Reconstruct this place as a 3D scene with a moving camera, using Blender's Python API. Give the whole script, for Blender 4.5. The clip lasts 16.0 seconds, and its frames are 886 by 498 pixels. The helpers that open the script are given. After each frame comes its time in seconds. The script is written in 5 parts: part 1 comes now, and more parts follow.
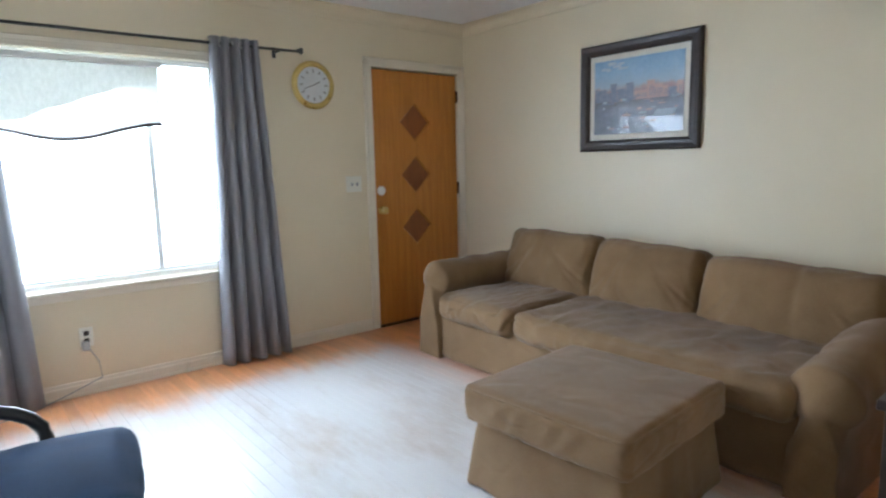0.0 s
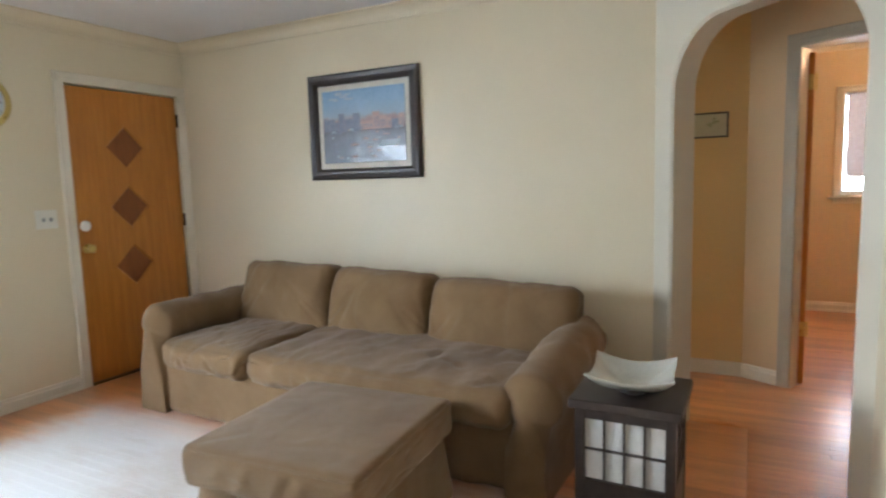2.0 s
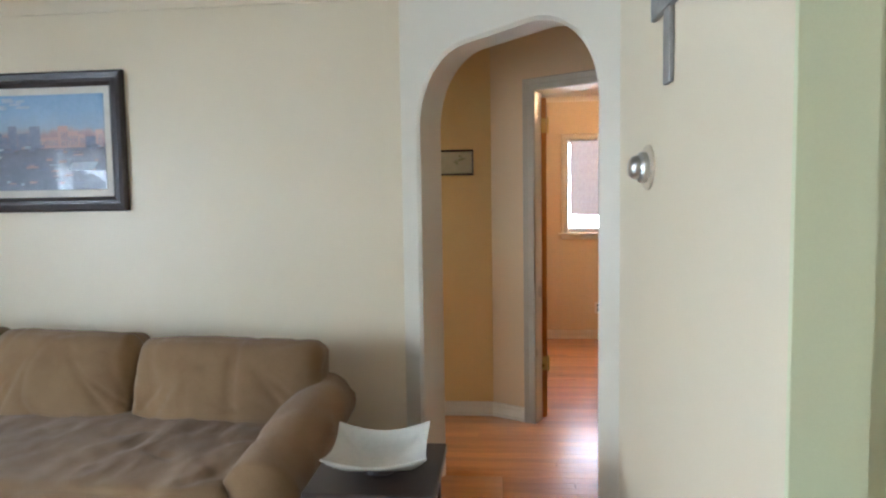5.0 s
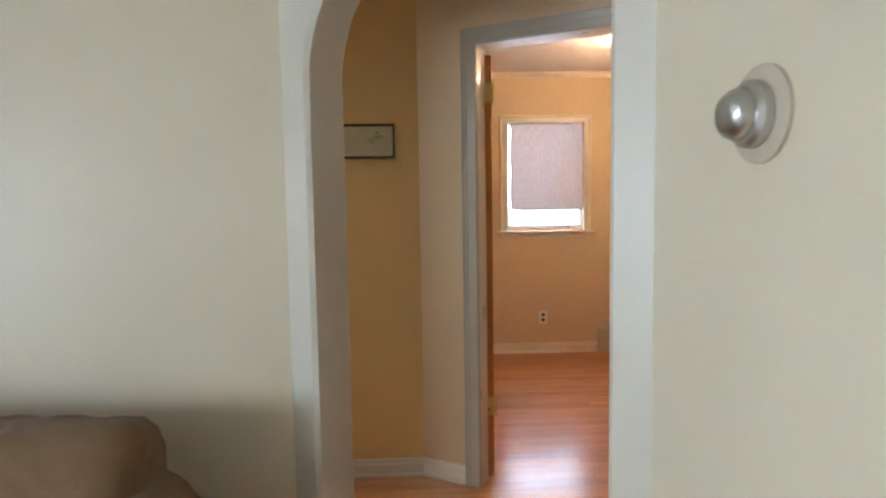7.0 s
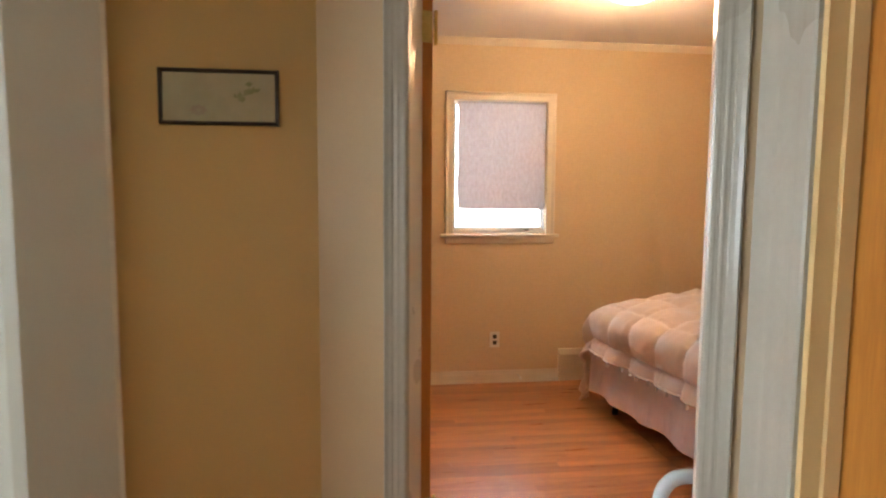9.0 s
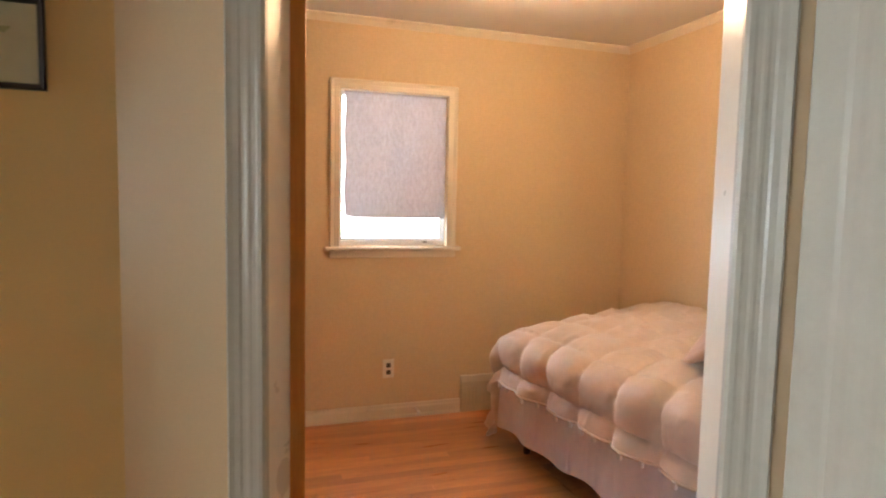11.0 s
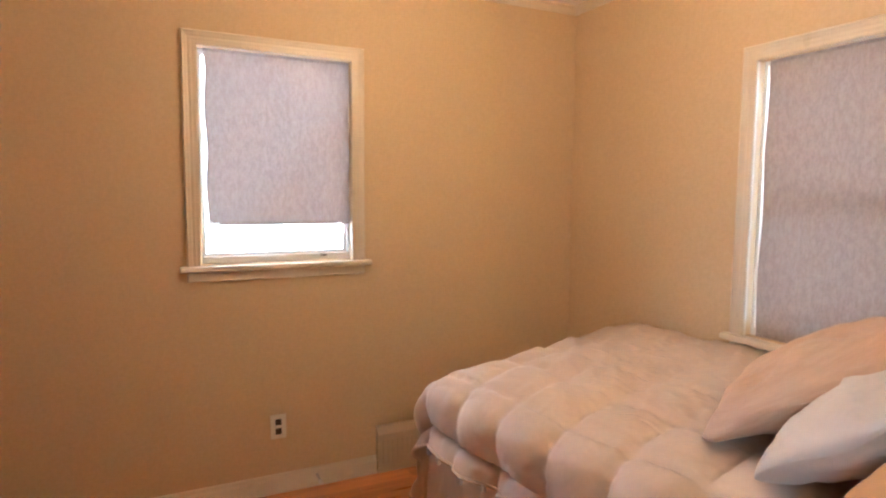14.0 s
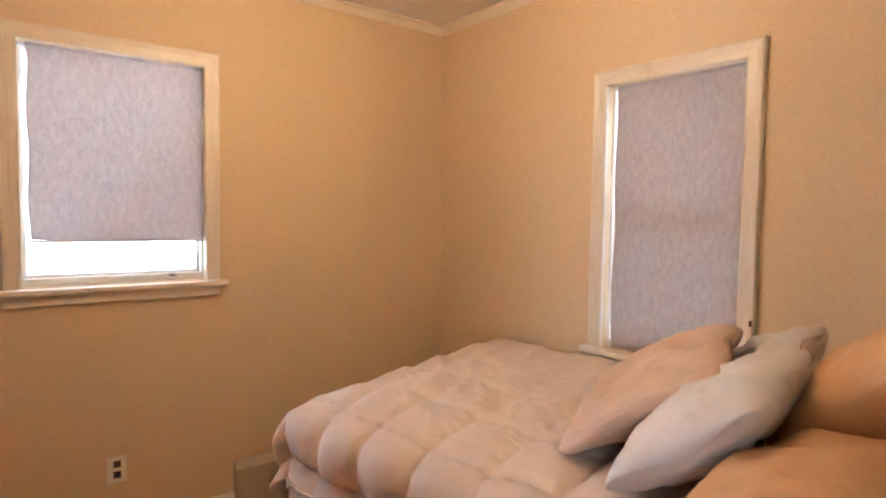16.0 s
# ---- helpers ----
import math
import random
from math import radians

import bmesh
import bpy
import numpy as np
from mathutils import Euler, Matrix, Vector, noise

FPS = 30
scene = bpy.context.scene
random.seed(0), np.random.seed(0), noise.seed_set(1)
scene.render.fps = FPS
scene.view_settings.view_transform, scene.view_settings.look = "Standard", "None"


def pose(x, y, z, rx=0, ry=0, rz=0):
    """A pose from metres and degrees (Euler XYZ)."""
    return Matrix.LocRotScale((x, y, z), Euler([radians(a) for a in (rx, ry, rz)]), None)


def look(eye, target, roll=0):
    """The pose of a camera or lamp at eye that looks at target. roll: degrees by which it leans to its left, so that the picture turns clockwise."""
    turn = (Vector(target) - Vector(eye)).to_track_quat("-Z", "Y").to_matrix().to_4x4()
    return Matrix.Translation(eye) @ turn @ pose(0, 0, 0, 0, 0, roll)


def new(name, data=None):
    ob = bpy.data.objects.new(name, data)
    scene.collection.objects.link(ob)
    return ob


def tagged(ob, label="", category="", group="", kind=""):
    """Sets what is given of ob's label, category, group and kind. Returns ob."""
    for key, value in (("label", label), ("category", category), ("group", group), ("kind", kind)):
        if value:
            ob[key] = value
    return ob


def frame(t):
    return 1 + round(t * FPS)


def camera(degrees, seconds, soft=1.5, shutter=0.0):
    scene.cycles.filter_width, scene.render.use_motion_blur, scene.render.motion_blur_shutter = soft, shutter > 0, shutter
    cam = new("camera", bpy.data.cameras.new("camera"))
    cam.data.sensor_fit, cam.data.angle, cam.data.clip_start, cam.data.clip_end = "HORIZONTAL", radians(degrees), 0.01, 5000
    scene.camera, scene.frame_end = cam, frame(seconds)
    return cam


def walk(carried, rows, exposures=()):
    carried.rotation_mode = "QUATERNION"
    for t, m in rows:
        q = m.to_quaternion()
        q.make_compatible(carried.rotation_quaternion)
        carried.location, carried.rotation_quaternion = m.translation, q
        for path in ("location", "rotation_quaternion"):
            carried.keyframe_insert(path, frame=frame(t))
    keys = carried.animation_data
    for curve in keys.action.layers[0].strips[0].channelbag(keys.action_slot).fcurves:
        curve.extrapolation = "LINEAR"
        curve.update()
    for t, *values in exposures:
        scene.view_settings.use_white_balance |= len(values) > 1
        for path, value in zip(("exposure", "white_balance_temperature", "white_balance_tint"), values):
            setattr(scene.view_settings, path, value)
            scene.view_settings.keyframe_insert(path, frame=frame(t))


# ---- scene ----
cam = camera(73.0, 16.0, soft=2.2, shutter=0.4)
PATH = [
    (0, (2.123, 0.405, 1.315), (3.377, 1.937, 1.027), -1.3),
    (0.5, (2.167, 0.385, 1.32), (3.535, 1.818, 1.043), -1.5),
    (1, (2.184, 0.402, 1.313), (3.697, 1.685, 1.055), -2.0),
    (1.5, (2.217, 0.37, 1.335), (3.863, 1.478, 1.085), -2.5),
    (2, (2.268, 0.361, 1.336), (4.032, 1.275, 1.109), -1.7),
    (2.5, (2.359, 0.307, 1.354), (4.204, 1.05, 1.142), -0.9),
    (3, (2.41, 0.31, 1.364), (4.314, 0.89, 1.169), -1.1),
    (3.5, (2.414, 0.326, 1.363), (4.357, 0.767, 1.187), -1.2),
    (4, (2.42, 0.342, 1.357), (4.387, 0.674, 1.203), -1.1),
    (4.5, (2.475, 0.365, 1.338), (4.457, 0.606, 1.209), -0.9),
    (5, (2.712, 0.377, 1.345), (4.7, 0.549, 1.212), -0.9),
    (5.2, (2.78, 0.393, 1.337), (4.771, 0.529, 1.212), -0.8),
    (7.3, (3.841, 0.382, 1.347), (5.832, 0.29, 1.181), -0.4),
    (7.5, (3.952, 0.356, 1.347), (5.943, 0.26, 1.172), 0.4),
    (8, (4.238, 0.337, 1.351), (6.225, 0.189, 1.171), 0.6),
    (8.5, (4.444, 0.293, 1.352), (6.427, 0.099, 1.174), 0.7),
    (9, (4.686, 0.25, 1.356), (6.662, -0.004, 1.178), 0.4),
    (9.5, (4.84, 0.228, 1.364), (6.803, -0.113, 1.189), 0.4),
    (10, (5.008, 0.233, 1.377), (6.946, -0.23, 1.199), 0.8),
    (10.2, (5.06, 0.229, 1.377), (6.987, -0.279, 1.211), 1.2),
    (12.3, (5.712, -0.053, 1.374), (7.579, -0.746, 1.197), 0.4),
    (12.5, (5.79, -0.079, 1.37), (7.655, -0.779, 1.194), 0.5),
    (13, (6.0, -0.076, 1.401), (7.835, -0.846, 1.204), 0.4),
    (13.5, (6.103, -0.139, 1.404), (7.922, -0.944, 1.205), 0.3),
    (14, (6.105, -0.172, 1.404), (7.896, -1.043, 1.221), 0.4),
    (14.5, (6.104, -0.197, 1.4), (7.848, -1.162, 1.238), 0.5),
    (15, (6.103, -0.22, 1.398), (7.791, -1.284, 1.259), 0.5),
    (15.5, (6.113, -0.253, 1.388), (7.75, -1.396, 1.273), 0.6),
    (16, (6.131, -0.264, 1.386), (7.719, -1.474, 1.275), 0.8),
]
walk(cam, [(t, look(eye, target, roll)) for t, eye, target, roll in PATH], exposures=[(0.0, -0.5, 5450, 10), (1.0, -0.5, 5500, 10), (1.5, -0.45, 5600, 10), (2.5, -0.2, 5800, 10), (3.5, -0.17, 5700, 10), (5.0, -0.2, 5400, 10), (7.5, -0.35, 5500, 10), (8.5, -0.3, 5800, 10), (10.0, -0.24, 5950, 10), (12.5, -0.37, 5600, 10), (16.0, -0.38, 5430, 10)])

# ---- light ----
world = bpy.data.worlds.new("sky")
scene.world = world
world.use_nodes = True
wn = world.node_tree.nodes
sky = wn.new("ShaderNodeTexSky")
sky.sky_type, sky.sun_disc = "NISHITA", False
SUN_ELEV, SUN_ROT = radians(52), radians(255)
sky.sun_elevation, sky.sun_rotation = SUN_ELEV, SUN_ROT
wn["Background"].inputs["Strength"].default_value = 0.12
world.node_tree.links.new(sky.outputs[0], wn["Background"].inputs["Color"])
sun = new("sun", bpy.data.lights.new("sun", "SUN"))
sun.data.energy, sun.data.angle, sun.data.color = 0.9, radians(12), (1, 0.96, 0.9)
sun.matrix_world = look((0, 0, 20), (0 - math.sin(SUN_ROT) * math.cos(SUN_ELEV), 0 - math.cos(SUN_ROT) * math.cos(SUN_ELEV), 20 - math.sin(SUN_ELEV)))


def area(name, eye, target, w, h, power, color):
    ob = new(name, bpy.data.lights.new(name, "AREA"))
    ob.data.shape, ob.data.size, ob.data.size_y = "RECTANGLE", w, h
    ob.data.energy, ob.data.color = power, color
    ob.matrix_world = look(eye, target)
    return ob


# plan, in metres
NORTH, SOFA_X, CEIL = 4.384, 5.65, 2.44
WEST, SOUTH, DINE_E = 0.3, -3.4, 4.45
AP0, AP1 = Vector((5.65, 0.828)), Vector((4.761, -0.041))
CW0, CW1 = Vector((3.68, -0.08)), AP1
HALL_X, HALL_N, HALL_S = 6.55, 1.0, -0.66
DP0, DP1 = Vector((6.55, 0.395)), Vector((5.99, -0.66))
BED_E, BED_S, BED_N, BED_W = 8.877, -2.335, 0.445, 6.04
T = 0.14

# daylight at the windows, the bedroom's warm ceiling lamp
area("window_light", (2.5, NORTH + 0.32, 1.34), (3.0, 3.6, 0.0), 2.0, 1.33, 275, (0.86, 0.94, 1.0))
area("dining_light", (1.9, SOUTH - 0.1, 1.4), (2.6, 0, 1.2), 1.3, 1.2, 5, (0.92, 1.0, 0.84))
area("far_room_light", (6.2, 3.42, 1.45), (6.2, 0, 1.2), 0.78, 1.05, 24, (0.92, 0.97, 1.0))
area("bedroom_east_light", (BED_E + 0.22, -0.70, 1.55), (5, -0.70, 1.3), 0.75, 1.0, 185, (0.86, 0.92, 1.0))
area("bedroom_south_light", (7.46, BED_S - 0.22, 1.38), (7.46, 0, 1.2), 0.66, 1.2, 80, (0.86, 0.92, 1.0))
lamp = new("bulb_light", bpy.data.lights.new("bulb_light", "POINT"))
lamp.data.energy, lamp.data.color, lamp.data.shadow_soft_size = 57, (1.0, 0.61, 0.30), 0.08
lamp.location = (7.65, -1.1, 2.24)


# ---- materials ----
def mat(name, c1, c2, scale=3.0, rough=0.6, metal=0.0, bump=0.0, bscale=60.0, stretch=(1, 1, 1), fine=0.35, sheen=0.0, spec=0.5, rough_var=0.08):
    """Two-scale mottled surface: broad stains mix c1 and c2, fine grain varies them again, with fine relief."""
    m = bpy.data.materials.new(name)
    m.use_nodes = True
    nt = m.node_tree
    N, L = nt.nodes, nt.links
    b = N["Principled BSDF"]
    tc, mp = N.new("ShaderNodeTexCoord"), N.new("ShaderNodeMapping")
    mp.inputs["Scale"].default_value = stretch
    L.new(tc.outputs["Object"], mp.inputs["Vector"])
    n1, n2 = N.new("ShaderNodeTexNoise"), N.new("ShaderNodeTexNoise")
    for n, s, d in ((n1, scale, 4), (n2, bscale, 3)):
        n.inputs["Scale"].default_value, n.inputs["Detail"].default_value = s, d
        L.new(mp.outputs[0], n.inputs["Vector"])
    add = N.new("ShaderNodeMath")
    add.operation = "MULTIPLY_ADD"
    add.inputs[1].default_value = fine
    L.new(n2.outputs[0], add.inputs[0])
    sub = N.new("ShaderNodeMath")
    sub.operation = "SUBTRACT"
    sub.inputs[1].default_value = fine / 2
    L.new(n1.outputs[0], sub.inputs[0])
    L.new(sub.outputs[0], add.inputs[2])
    ramp = N.new("ShaderNodeMapRange")
    ramp.inputs[1].default_value, ramp.inputs[2].default_value = 0.3, 0.7
    L.new(add.outputs[0], ramp.inputs[0])
    mix = N.new("ShaderNodeMix")
    mix.data_type = "RGBA"
    mix.inputs[6].default_value, mix.inputs[7].default_value = (*c1, 1), (*c2, 1)
    L.new(ramp.outputs[0], mix.inputs[0])
    L.new(mix.outputs[2], b.inputs["Base Color"])
    rr = N.new("ShaderNodeMapRange")
    rr.inputs[3].default_value, rr.inputs[4].default_value = max(0.02, rough - rough_var), min(1, rough + rough_var)
    L.new(n1.outputs[0], rr.inputs[0])
    L.new(rr.outputs[0], b.inputs["Roughness"])
    b.inputs["Metallic"].default_value = metal
    b.inputs["Specular IOR Level"].default_value = spec
    b.inputs["Sheen Weight"].default_value = sheen
    if bump:
        bp = N.new("ShaderNodeBump")
        bp.inputs["Strength"].default_value, bp.inputs["Distance"].default_value = bump, 0.004
        L.new(n2.outputs[0], bp.inputs["Height"])
        L.new(bp.outputs[0], b.inputs["Normal"])
    return m


def wood_floor():
    m = mat("oak_strip", (0.47, 0.17, 0.048), (0.62, 0.26, 0.085), 5.0, 0.3, bump=0.06, bscale=40, stretch=(6, 0.6, 6), fine=0.5, rough_var=0.07)
    nt = m.node_tree
    N, L = nt.nodes, nt.links
    b = N["Principled BSDF"]
    info, hsv = N.new("ShaderNodeObjectInfo"), N.new("ShaderNodeHueSaturation")
    r = N.new("ShaderNodeMapRange")
    r.inputs[3].default_value, r.inputs[4].default_value = 0.80, 1.18
    isle, add, fract = N.new("ShaderNodeNewGeometry"), N.new("ShaderNodeMath"), N.new("ShaderNodeMath")
    fract.operation = "FRACT"
    L.new(info.outputs["Random"], add.inputs[0])
    L.new(isle.outputs["Random Per Island"], add.inputs[1])
    L.new(add.outputs[0], fract.inputs[0])
    L.new(fract.outputs[0], r.inputs[0])
    L.new(r.outputs[0], hsv.inputs["Value"])
    link = b.inputs["Base Color"].links[0]
    src = link.from_socket
    L.new(src, hsv.inputs["Color"])
    L.new(hsv.outputs[0], b.inputs["Base Color"])
    b.inputs["Coat Weight"].default_value, b.inputs["Coat Roughness"].default_value, b.inputs["Coat IOR"].default_value = 1.0, 0.2, 1.48
    return m


def worn_glare_floor():
    """The living room's strips: the same oak, worn in patches, with window glare coloured in pale and grey."""
    m = wood_floor()
    m.name = "oak_strip_worn"
    nt = m.node_tree
    N, L = nt.nodes, nt.links
    b = N["Principled BSDF"]
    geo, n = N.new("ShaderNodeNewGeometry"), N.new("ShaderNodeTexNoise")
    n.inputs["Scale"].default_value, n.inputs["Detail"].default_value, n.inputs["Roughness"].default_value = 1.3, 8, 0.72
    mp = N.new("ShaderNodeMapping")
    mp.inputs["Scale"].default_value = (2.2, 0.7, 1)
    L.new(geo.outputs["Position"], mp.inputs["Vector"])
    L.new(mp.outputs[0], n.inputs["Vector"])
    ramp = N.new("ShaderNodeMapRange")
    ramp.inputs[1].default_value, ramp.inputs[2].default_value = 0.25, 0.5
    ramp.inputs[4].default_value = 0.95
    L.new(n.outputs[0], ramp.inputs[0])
    mix = N.new("ShaderNodeMix")
    mix.data_type = "RGBA"
    src = b.inputs["Base Color"].links[0].from_socket
    # window glare painted pale over mid-room; the boards keep their orange along the walls
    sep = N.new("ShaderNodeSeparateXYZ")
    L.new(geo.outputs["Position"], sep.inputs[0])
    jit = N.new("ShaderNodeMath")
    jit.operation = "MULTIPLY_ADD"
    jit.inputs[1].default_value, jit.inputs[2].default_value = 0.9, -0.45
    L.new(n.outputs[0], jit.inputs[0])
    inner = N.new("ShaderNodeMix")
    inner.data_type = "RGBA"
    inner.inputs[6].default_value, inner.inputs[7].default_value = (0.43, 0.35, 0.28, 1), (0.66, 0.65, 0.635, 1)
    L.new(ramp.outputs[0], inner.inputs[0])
    glare_area = None
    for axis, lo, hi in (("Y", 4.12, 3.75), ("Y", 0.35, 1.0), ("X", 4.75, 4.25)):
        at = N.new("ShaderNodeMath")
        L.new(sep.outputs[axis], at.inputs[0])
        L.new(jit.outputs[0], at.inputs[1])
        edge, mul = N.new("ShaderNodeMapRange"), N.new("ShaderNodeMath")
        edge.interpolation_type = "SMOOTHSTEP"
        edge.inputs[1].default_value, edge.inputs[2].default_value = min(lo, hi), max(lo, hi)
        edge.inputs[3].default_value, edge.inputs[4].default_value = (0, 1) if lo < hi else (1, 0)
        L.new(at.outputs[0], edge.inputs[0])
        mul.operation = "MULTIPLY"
        if glare_area is None:
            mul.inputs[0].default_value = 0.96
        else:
            L.new(glare_area, mul.inputs[0])
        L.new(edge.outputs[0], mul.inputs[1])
        glare_area = mul.outputs[0]
    L.new(glare_area, mix.inputs[0])
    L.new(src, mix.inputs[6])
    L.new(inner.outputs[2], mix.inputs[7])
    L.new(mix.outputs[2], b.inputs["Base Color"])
    r2 = N.new("ShaderNodeMapRange")
    r2.inputs[3].default_value, r2.inputs[4].default_value = 0.26, 0.38
    b.inputs["Coat Weight"].default_value, b.inputs["Coat Roughness"].default_value, b.inputs["Coat IOR"].default_value = 1.0, 0.28, 1.6
    L.new(ramp.outputs[0], r2.inputs[0])
    L.new(r2.outputs[0], b.inputs["Roughness"])
    return m


def cloth_shade():
    """Woven roller-shade cloth that lets daylight through."""
    m = mat("shade_cloth", (0.335, 0.292, 0.275), (0.405, 0.36, 0.342), 55, 0.9, bump=0.25, bscale=160, stretch=(1, 1, 0.4), fine=0.9, spec=0.1)
    nt = m.node_tree
    N, L = nt.nodes, nt.links
    b, out = N["Principled BSDF"], N["Material Output"]
    tr, mx = N.new("ShaderNodeBsdfTranslucent"), N.new("ShaderNodeMixShader")
    L.new(b.inputs["Base Color"].links[0].from_socket, tr.inputs["Color"])
    mx.inputs[0].default_value = 0.034
    L.new(b.outputs[0], mx.inputs[1])
    L.new(tr.outputs[0], mx.inputs[2])
    L.new(mx.outputs[0], out.inputs["Surface"])
    return m


def sheer():
    m = cloth_shade()
    m.name = "white_voile"
    for n in m.node_tree.nodes:
        if n.type == "MIX" and n.data_type == "RGBA":
            n.inputs[6].default_value, n.inputs[7].default_value = (0.60, 0.60, 0.55, 1), (0.70, 0.70, 0.65, 1)
        if n.type == "MIX_SHADER":
            n.inputs[0].default_value = 0.10
    return m


def glass():
    m = bpy.data.materials.new("clear_glass")
    m.use_nodes = True
    nt = m.node_tree
    N, L = nt.nodes, nt.links
    b = N["Principled BSDF"]
    b.inputs["Roughness"].default_value, b.inputs["Transmission Weight"].default_value, b.inputs["IOR"].default_value = 0.02, 1.0, 1.45
    return m


def glow(name, color, strength):
    m = bpy.data.materials.new(name)
    m.use_nodes = True
    N, L = m.node_tree.nodes, m.node_tree.links
    e = N.new("ShaderNodeEmission")
    e.inputs[0].default_value, e.inputs[1].default_value = (*color, 1), strength
    L.new(e.outputs[0], N["Material Output"].inputs["Surface"])
    return m


def painting():
    """A washed landscape: pale blue sky, a band of pinkish buildings, grey-blue ground; plain colour masses."""
    m = mat("print", (0.1, 0.12, 0.16), (0.35, 0.38, 0.42), 9, 0.35, bump=0.0, bscale=45, fine=0.8)
    nt = m.node_tree
    N, L = nt.nodes, nt.links
    b = N["Principled BSDF"]
    ground = b.inputs["Base Color"].links[0].from_socket
    tc, sep, nz = N.new("ShaderNodeTexCoord"), N.new("ShaderNodeSeparateXYZ"), N.new("ShaderNodeTexNoise")
    nz.inputs["Scale"].default_value, nz.inputs["Detail"].default_value = 14, 5
    L.new(tc.outputs["Object"], nz.inputs["Vector"])
    L.new(tc.outputs["Object"], sep.inputs[0])
    hz = N.new("ShaderNodeMath")
    hz.operation = "MULTIPLY_ADD"
    hz.inputs[1].default_value = 0.10
    L.new(nz.outputs[0], hz.inputs[0])
    L.new(sep.outputs["Z"], hz.inputs[2])
    ramp = N.new("ShaderNodeValToRGB")
    cr = ramp.color_ramp
    cr.elements[0].position, cr.elements[0].color = 0.0, (0.10, 0.11, 0.14, 1)
    cr.elements[1].position, cr.elements[1].color = 1.0, (0.20, 0.36, 0.58, 1)
    for p, c in ((0.33, (0.16, 0.16, 0.20)), (0.44, (0.10, 0.08, 0.10)), (0.50, (0.38, 0.22, 0.20)), (0.58, (0.45, 0.30, 0.26)), (0.64, (0.42, 0.52, 0.62)), (0.8, (0.33, 0.50, 0.68))):
        cr.elements.new(p).color = (*c, 1)
    mr = N.new("ShaderNodeMapRange")
    mr.inputs[1].default_value, mr.inputs[2].default_value = 1.51, 2.03
    L.new(hz.outputs[0], mr.inputs[0])
    L.new(mr.outputs[0], ramp.inputs[0])
    mix = N.new("ShaderNodeMix")
    mix.data_type = "RGBA"
    mix.inputs[0].default_value = 0.22
    L.new(ramp.outputs[0], mix.inputs[6])
    L.new(ground, mix.inputs[7])
    L.new(mix.outputs[2], b.inputs["Base Color"])
    b.inputs["Coat Weight"].default_value, b.inputs["Coat Roughness"].default_value = 0.45, 0.03
    return m


def creased(m, scale, depth, stretch):
    """Adds the folds of slack cloth under a cloth's weave."""
    N, L = m.node_tree.nodes, m.node_tree.links
    b = N["Principled BSDF"]
    tc, mp, n, bp = N.new("ShaderNodeTexCoord"), N.new("ShaderNodeMapping"), N.new("ShaderNodeTexNoise"), N.new("ShaderNodeBump")
    mp.inputs["Scale"].default_value = stretch
    n.noise_type = "RIDGED_MULTIFRACTAL"
    n.inputs["Scale"].default_value, n.inputs["Detail"].default_value, n.inputs["Distortion"].default_value = scale, 2, 0.9
    bp.inputs["Strength"].default_value, bp.inputs["Distance"].default_value = 1.0, depth
    L.new(tc.outputs["Object"], mp.inputs["Vector"])
    L.new(mp.outputs[0], n.inputs["Vector"])
    L.new(n.outputs[0], bp.inputs["Height"])
    link = b.inputs["Normal"].links[0]
    L.new(bp.outputs[0], link.from_node.inputs["Normal"])
    return m


M_wall = mat("cream_wall_paint", (0.69, 0.595, 0.42), (0.73, 0.635, 0.46), 1.2, 0.42, bump=0.10, bscale=220, fine=0.3, spec=0.4)
M_arch = mat("arch_wall_paint", (0.63, 0.575, 0.455), (0.67, 0.615, 0.495), 1.2, 0.38, bump=0.08, bscale=200, fine=0.3, spec=0.4)
M_hall = mat("hall_wall_paint", (0.70, 0.48, 0.20), (0.75, 0.52, 0.23), 1.2, 0.5, bump=0.08, bscale=200, fine=0.3)
M_bedwall = mat("speckled_wallpaper", (0.62, 0.48, 0.293), (0.662, 0.52, 0.33), 70, 0.6, bump=0.05, bscale=130, fine=0.9, spec=0.3)
M_dine = mat("green_wall_paint", (0.60, 0.605, 0.38), (0.65, 0.655, 0.42), 1.2, 0.5, bump=0.08, bscale=200, fine=0.3)
M_trim = mat("white_gloss_trim", (0.68, 0.61, 0.49), (0.74, 0.67, 0.55), 4, 0.3, bump=0.04, bscale=60)
M_doorwall = mat("beige_gloss_paint", (0.62, 0.45, 0.265), (0.67, 0.495, 0.30), 1.5, 0.35, bump=0.06, bscale=160, fine=0.3)
# the same cream trim, coloured darker to put the hall's shade into it
M_halltrim = mat("shaded_cream_trim", (0.40, 0.355, 0.275), (0.45, 0.405, 0.32), 3, 0.3, bump=0.04, bscale=60)
M_white = mat("white_paint", (0.76, 0.75, 0.72), (0.82, 0.81, 0.78), 5, 0.35, bump=0.03, bscale=80)
M_ceil = mat("ceiling_plaster", (0.72, 0.70, 0.68), (0.78, 0.76, 0.74), 1.5, 0.9, bump=0.15, bscale=120)
M_floor, M_worn_glare = wood_floor(), worn_glare_floor()
M_sub = mat("subfloor", (0.07, 0.03, 0.015), (0.1, 0.05, 0.02), 6, 0.7)
M_sofa = mat("tan_slipcover_twill", (0.158, 0.094, 0.042), (0.212, 0.132, 0.065), 4, 0.95, bump=0.35, bscale=260, fine=0.6, sheen=0.16, spec=0.15)
